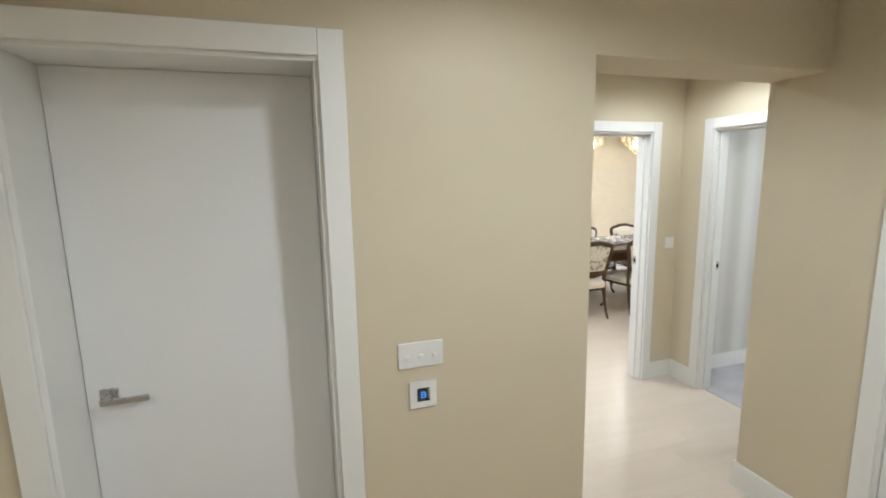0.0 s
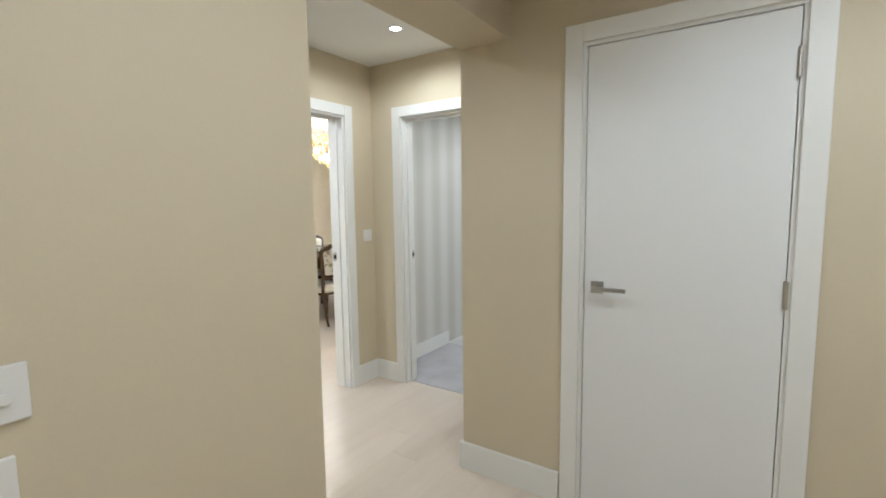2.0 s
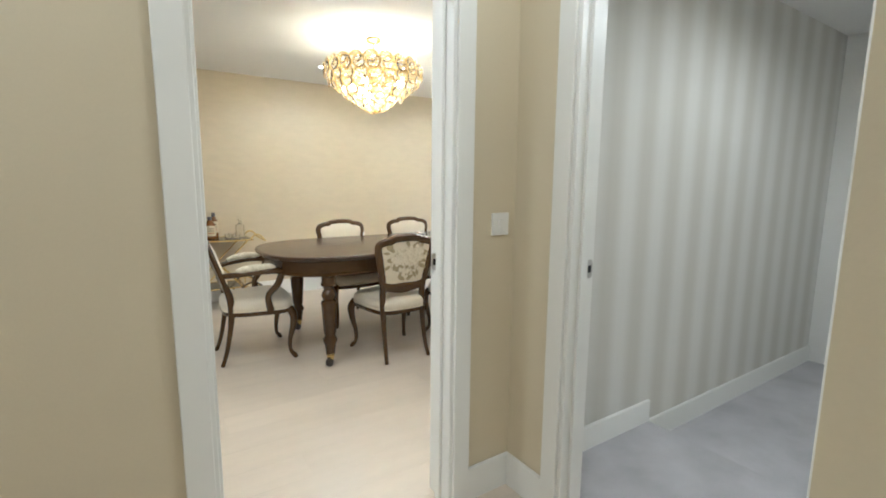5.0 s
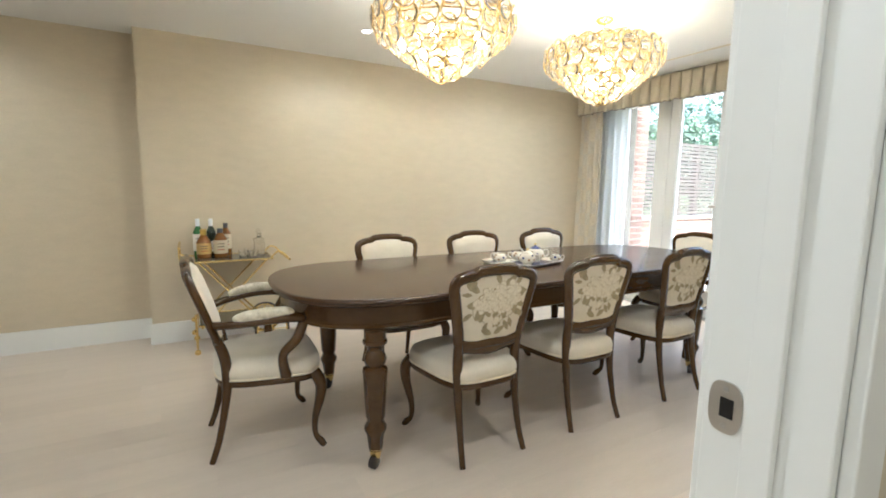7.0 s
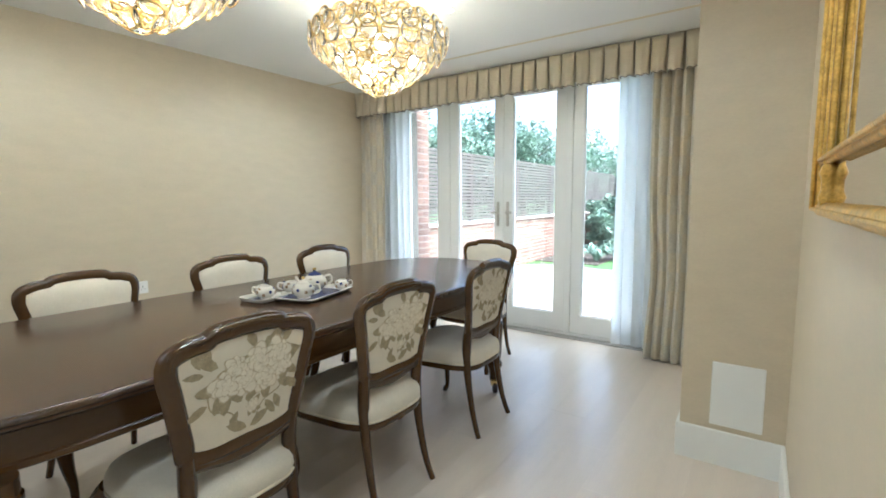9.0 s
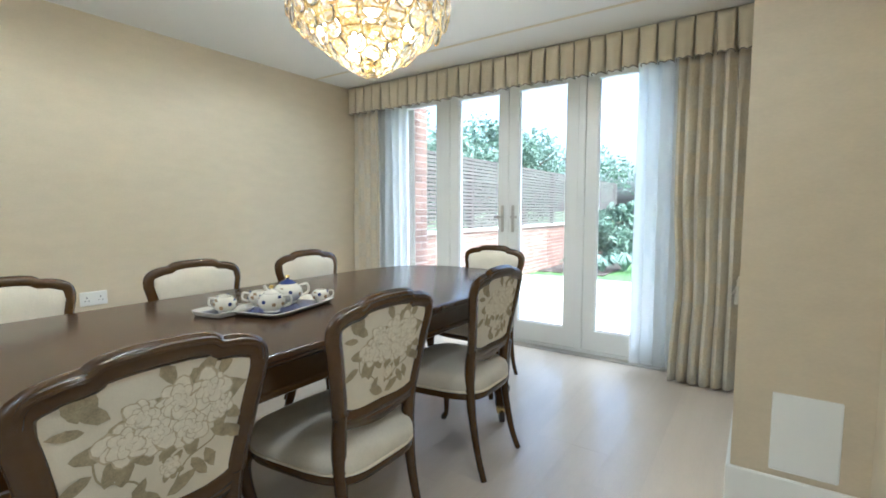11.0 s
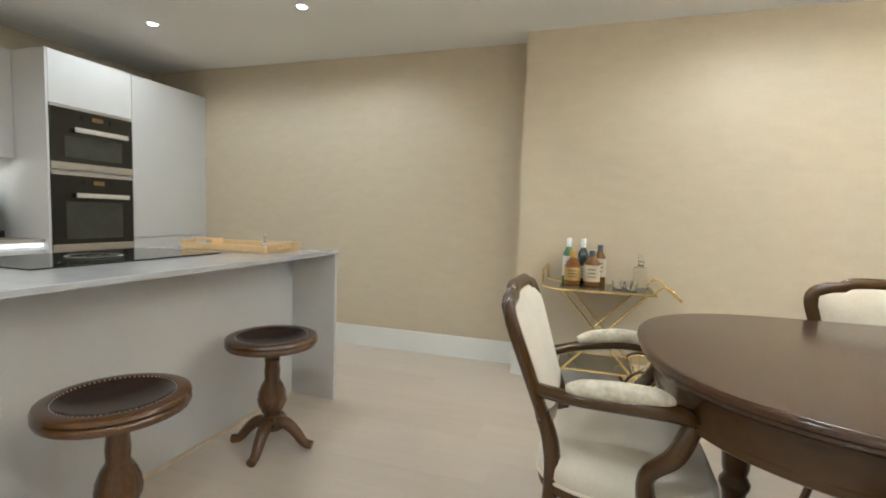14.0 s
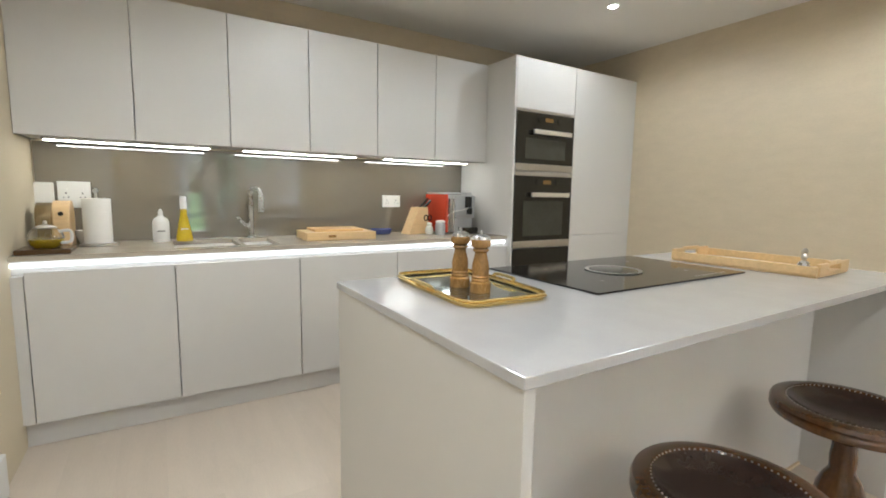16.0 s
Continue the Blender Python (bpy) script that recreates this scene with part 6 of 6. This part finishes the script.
for k in range(13):
    z = -0.055 + 0.075 * k
    x = 7.42 + (0.1125 if k % 2 else 0)
    while x < 18.4:
        if x < 12.3:
            brick(gw, pose(x, 6.957, z + rng.uniform(-0.001, 0.001)))
        else:
            box(loose, x - 0.1075, 6.899, z - 0.0325, x + 0.1075, 6.95, z + 0.0325)
        x += 0.225
tagged(part("far_bricks", loose, BRICK, gw), kind="stuff")
part("coping", boxes((7.28, 6.86, 0.856, 18.5, 7.14, 0.90), bevel=0.006), PAVING, gw, "pale stone coping")
fence = thing("slatted_fence", "weathered horizontal slatted timber fence on the garden wall", "fence")
for x in (7.5, 9.3, 11.1, 12.9, 14.7, 16.5, 18.3):
    part("post", boxes((x - 0.04, 7.02, 0.90, x + 0.04, 7.10, 2.04), bevel=0.003), TIMBER, fence)
for i, (a, b) in enumerate(((7.3, 9.3), (9.3, 11.1), (11.1, 12.9), (12.9, 14.7), (14.7, 16.5), (16.5, 18.4))):
    for k in range(20):
        z = 0.925 + k * 0.056
        part("slat", boxes((a + 0.002, 7.0 + rng.uniform(-0.002, 0.002), z, b - 0.002, 7.019, z + 0.042)), TIMBER, fence)


def foliage(bm, c, r, n, size, rng, squash=0.8):
    """Loose leaves scattered in clumps round a centre."""
    clumps = [(Vector((rng.gauss(0, 0.5), rng.gauss(0, 0.5), rng.gauss(0, 0.45) * squash)) * r, r * rng.uniform(0.22, 0.42)) for _ in range(22)]
    for _ in range(n):
        cc, cr = rng.choice(clumps)
        p = Vector(c) + cc + Vector((rng.gauss(0, 1), rng.gauss(0, 1), rng.gauss(0, 0.8))).normalized() * cr * rng.uniform(0.5, 1.0)
        d = Vector((rng.gauss(0, 1), rng.gauss(0, 1), rng.gauss(0, 0.6))).normalized()
        e = d.orthogonal().normalized()
        e = (e * math.cos(rng.uniform(0, 6)) + d.cross(e) * math.sin(rng.uniform(0, 6)))
        s = size * rng.uniform(0.6, 1.3)
        bm.faces.new([bm.verts.new(p + q) for q in (d * s, e * s * 0.45, -d * s, -e * s * 0.45)])


def tree(x, y, h, r, n, seed, size=0.10):
    rng = random.Random(seed)
    th = thing("tree", "leafy green garden tree behind the fence", "tree", "trees behind the fence", at=pose(x, y, -0.1))
    bm = sweep(bmesh.new(), curve([(0, 0, 0), (0.06, 0.03, h * 0.3), (-0.05, 0.05, h * 0.65), (0.02, 0, h * 0.9)], 4), taper([0.16, 0.12, 0.08, 0.03], 4), 8)
    for k in range(7):
        a = rng.uniform(0, 6.28)
        z = h * rng.uniform(0.35, 0.75)
        sweep(bm, [(0, 0, z), (math.cos(a) * r * 0.4, math.sin(a) * r * 0.4, z + r * 0.3), (math.cos(a) * r * 0.75, math.sin(a) * r * 0.75, z + r * 0.45)], [0.06, 0.035, 0.012], 6)
    part("trunk", bm, BARK, th, "", True)
    bm = bmesh.new()
    foliage(bm, (0, 0, h * 0.72), r, n, size, rng)
    part("crown", bm, LEAF, th)


for i, (x, y, h, r) in enumerate(((9.2, 9.4, 2.9, 1.2), (11.3, 9.9, 3.3, 1.4), (13.8, 10.4, 3.3, 1.5), (16.5, 10.6, 3.7, 1.7), (19.5, 10.8, 3.8, 1.8), (23, 9.5, 3.9, 1.9), (27, 7.0, 4.2, 2.0), (8.0, 12.5, 3.8, 1.7))):
    tree(x, y, h, r, 4500 if i in (5, 6) else 9000, 20 + i, 0.075)


def shrub(x, y, r, n, seed, label, size):
    rng = random.Random(seed)
    th = thing("shrub", label, "shrub", "shrubs by the garden wall", at=pose(x, y, -0.08))
    bm = bmesh.new()
    for k in range(8):
        a = rng.uniform(0, 6.28)
        sweep(bm, [(0, 0, 0), (math.cos(a) * r * 0.3, math.sin(a) * r * 0.3, r * 0.6), (math.cos(a) * r * 0.6, math.sin(a) * r * 0.6, r * 1.1)], [0.02, 0.014, 0.006], 5)
    part("stems", bm, BARK, th)
    bm = bmesh.new()
    foliage(bm, (0, 0, r * 0.85), r, n, size, rng, 0.9)
    part("leaves", bm, LEAF, th)


shrub(14.4, 6.0, 0.55, 3600, 51, "dense green shrub at the end of the garden wall", 0.07)
shrub(16.6, 5.6, 0.7, 4200, 52, "dense green shrub at the end of the garden wall", 0.08)
shrub(15.5, 6.4, 0.8, 3000, 53, "tall green shrub against the fence", 0.08)
for i, (x, y) in enumerate(((12.3, 5.75), (12.7, 5.4), (12.1, 6.2))):
    rng = random.Random(70 + i)
    th = thing("border_plant", "low clump of strappy green leaves at the lawn edge", "plant", "border plants", at=pose(x, y, -0.075))
    bm = bmesh.new()
    for k in range(90):
        a, l = rng.uniform(0, 6.28), rng.uniform(0.25, 0.5)
        d = Vector((math.cos(a), math.sin(a), 0))
        s = Vector((-d.y, d.x, 0)) * 0.02
        p0, p1, p2 = d * 0.03, d * l * 0.5 + Vector((0, 0, l * 0.8)), d * l + Vector((0, 0, l * 0.45))
        va_, vb = bm.verts.new(p0), bm.verts.new(p1 + s)
        vc, vd = bm.verts.new(p1 - s), bm.verts.new(p2)
        bm.faces.new((va_, vb, vc))
        bm.faces.new((vb, vd, vc))
    part("leaves", bm, LEAF, th)
bed = structure("flower_bed", boxes((11.7, 5.55, -0.08, 18.0, 6.88, -0.052)), SOIL, "dark soil border along the garden wall", "flower bed")

# oak floor boards
_bms = []
for L in (1.2, 1.9, 2.4):
    _bm = boxes((-L / 2, -0.095, -0.0105, L / 2, 0.095, 0.0), bevel=0.0006)
    me = bpy.data.meshes.new("plank")
    _bm.to_mesh(me)
    _bm.free()
    me.materials.append(WOODF)
    _bms.append((L, me))
rng = random.Random(9)
y = -1.62 + 0.095
while y < 6.86:
    lo, hi = (-1.95, 6.5) if y > DY1 - 0.05 else (-1.6, LX - 0.005 if y > TY1 - 0.1 else HX + 0.03)
    x = lo - rng.uniform(0, 1.2)
    while x < hi:
        L, me = rng.choice(_bms)
        a, b = max(x, lo), min(x + L, hi)
        if b - a > 0.05:
            p = new("plank", me)
            p.parent = floor
            p.matrix_basis = Matrix.LocRotScale(((a + b) / 2, y, 0.0), None, ((b - a) / L * 0.9997, 0.9995, 1))
        x += L
    y += 0.19
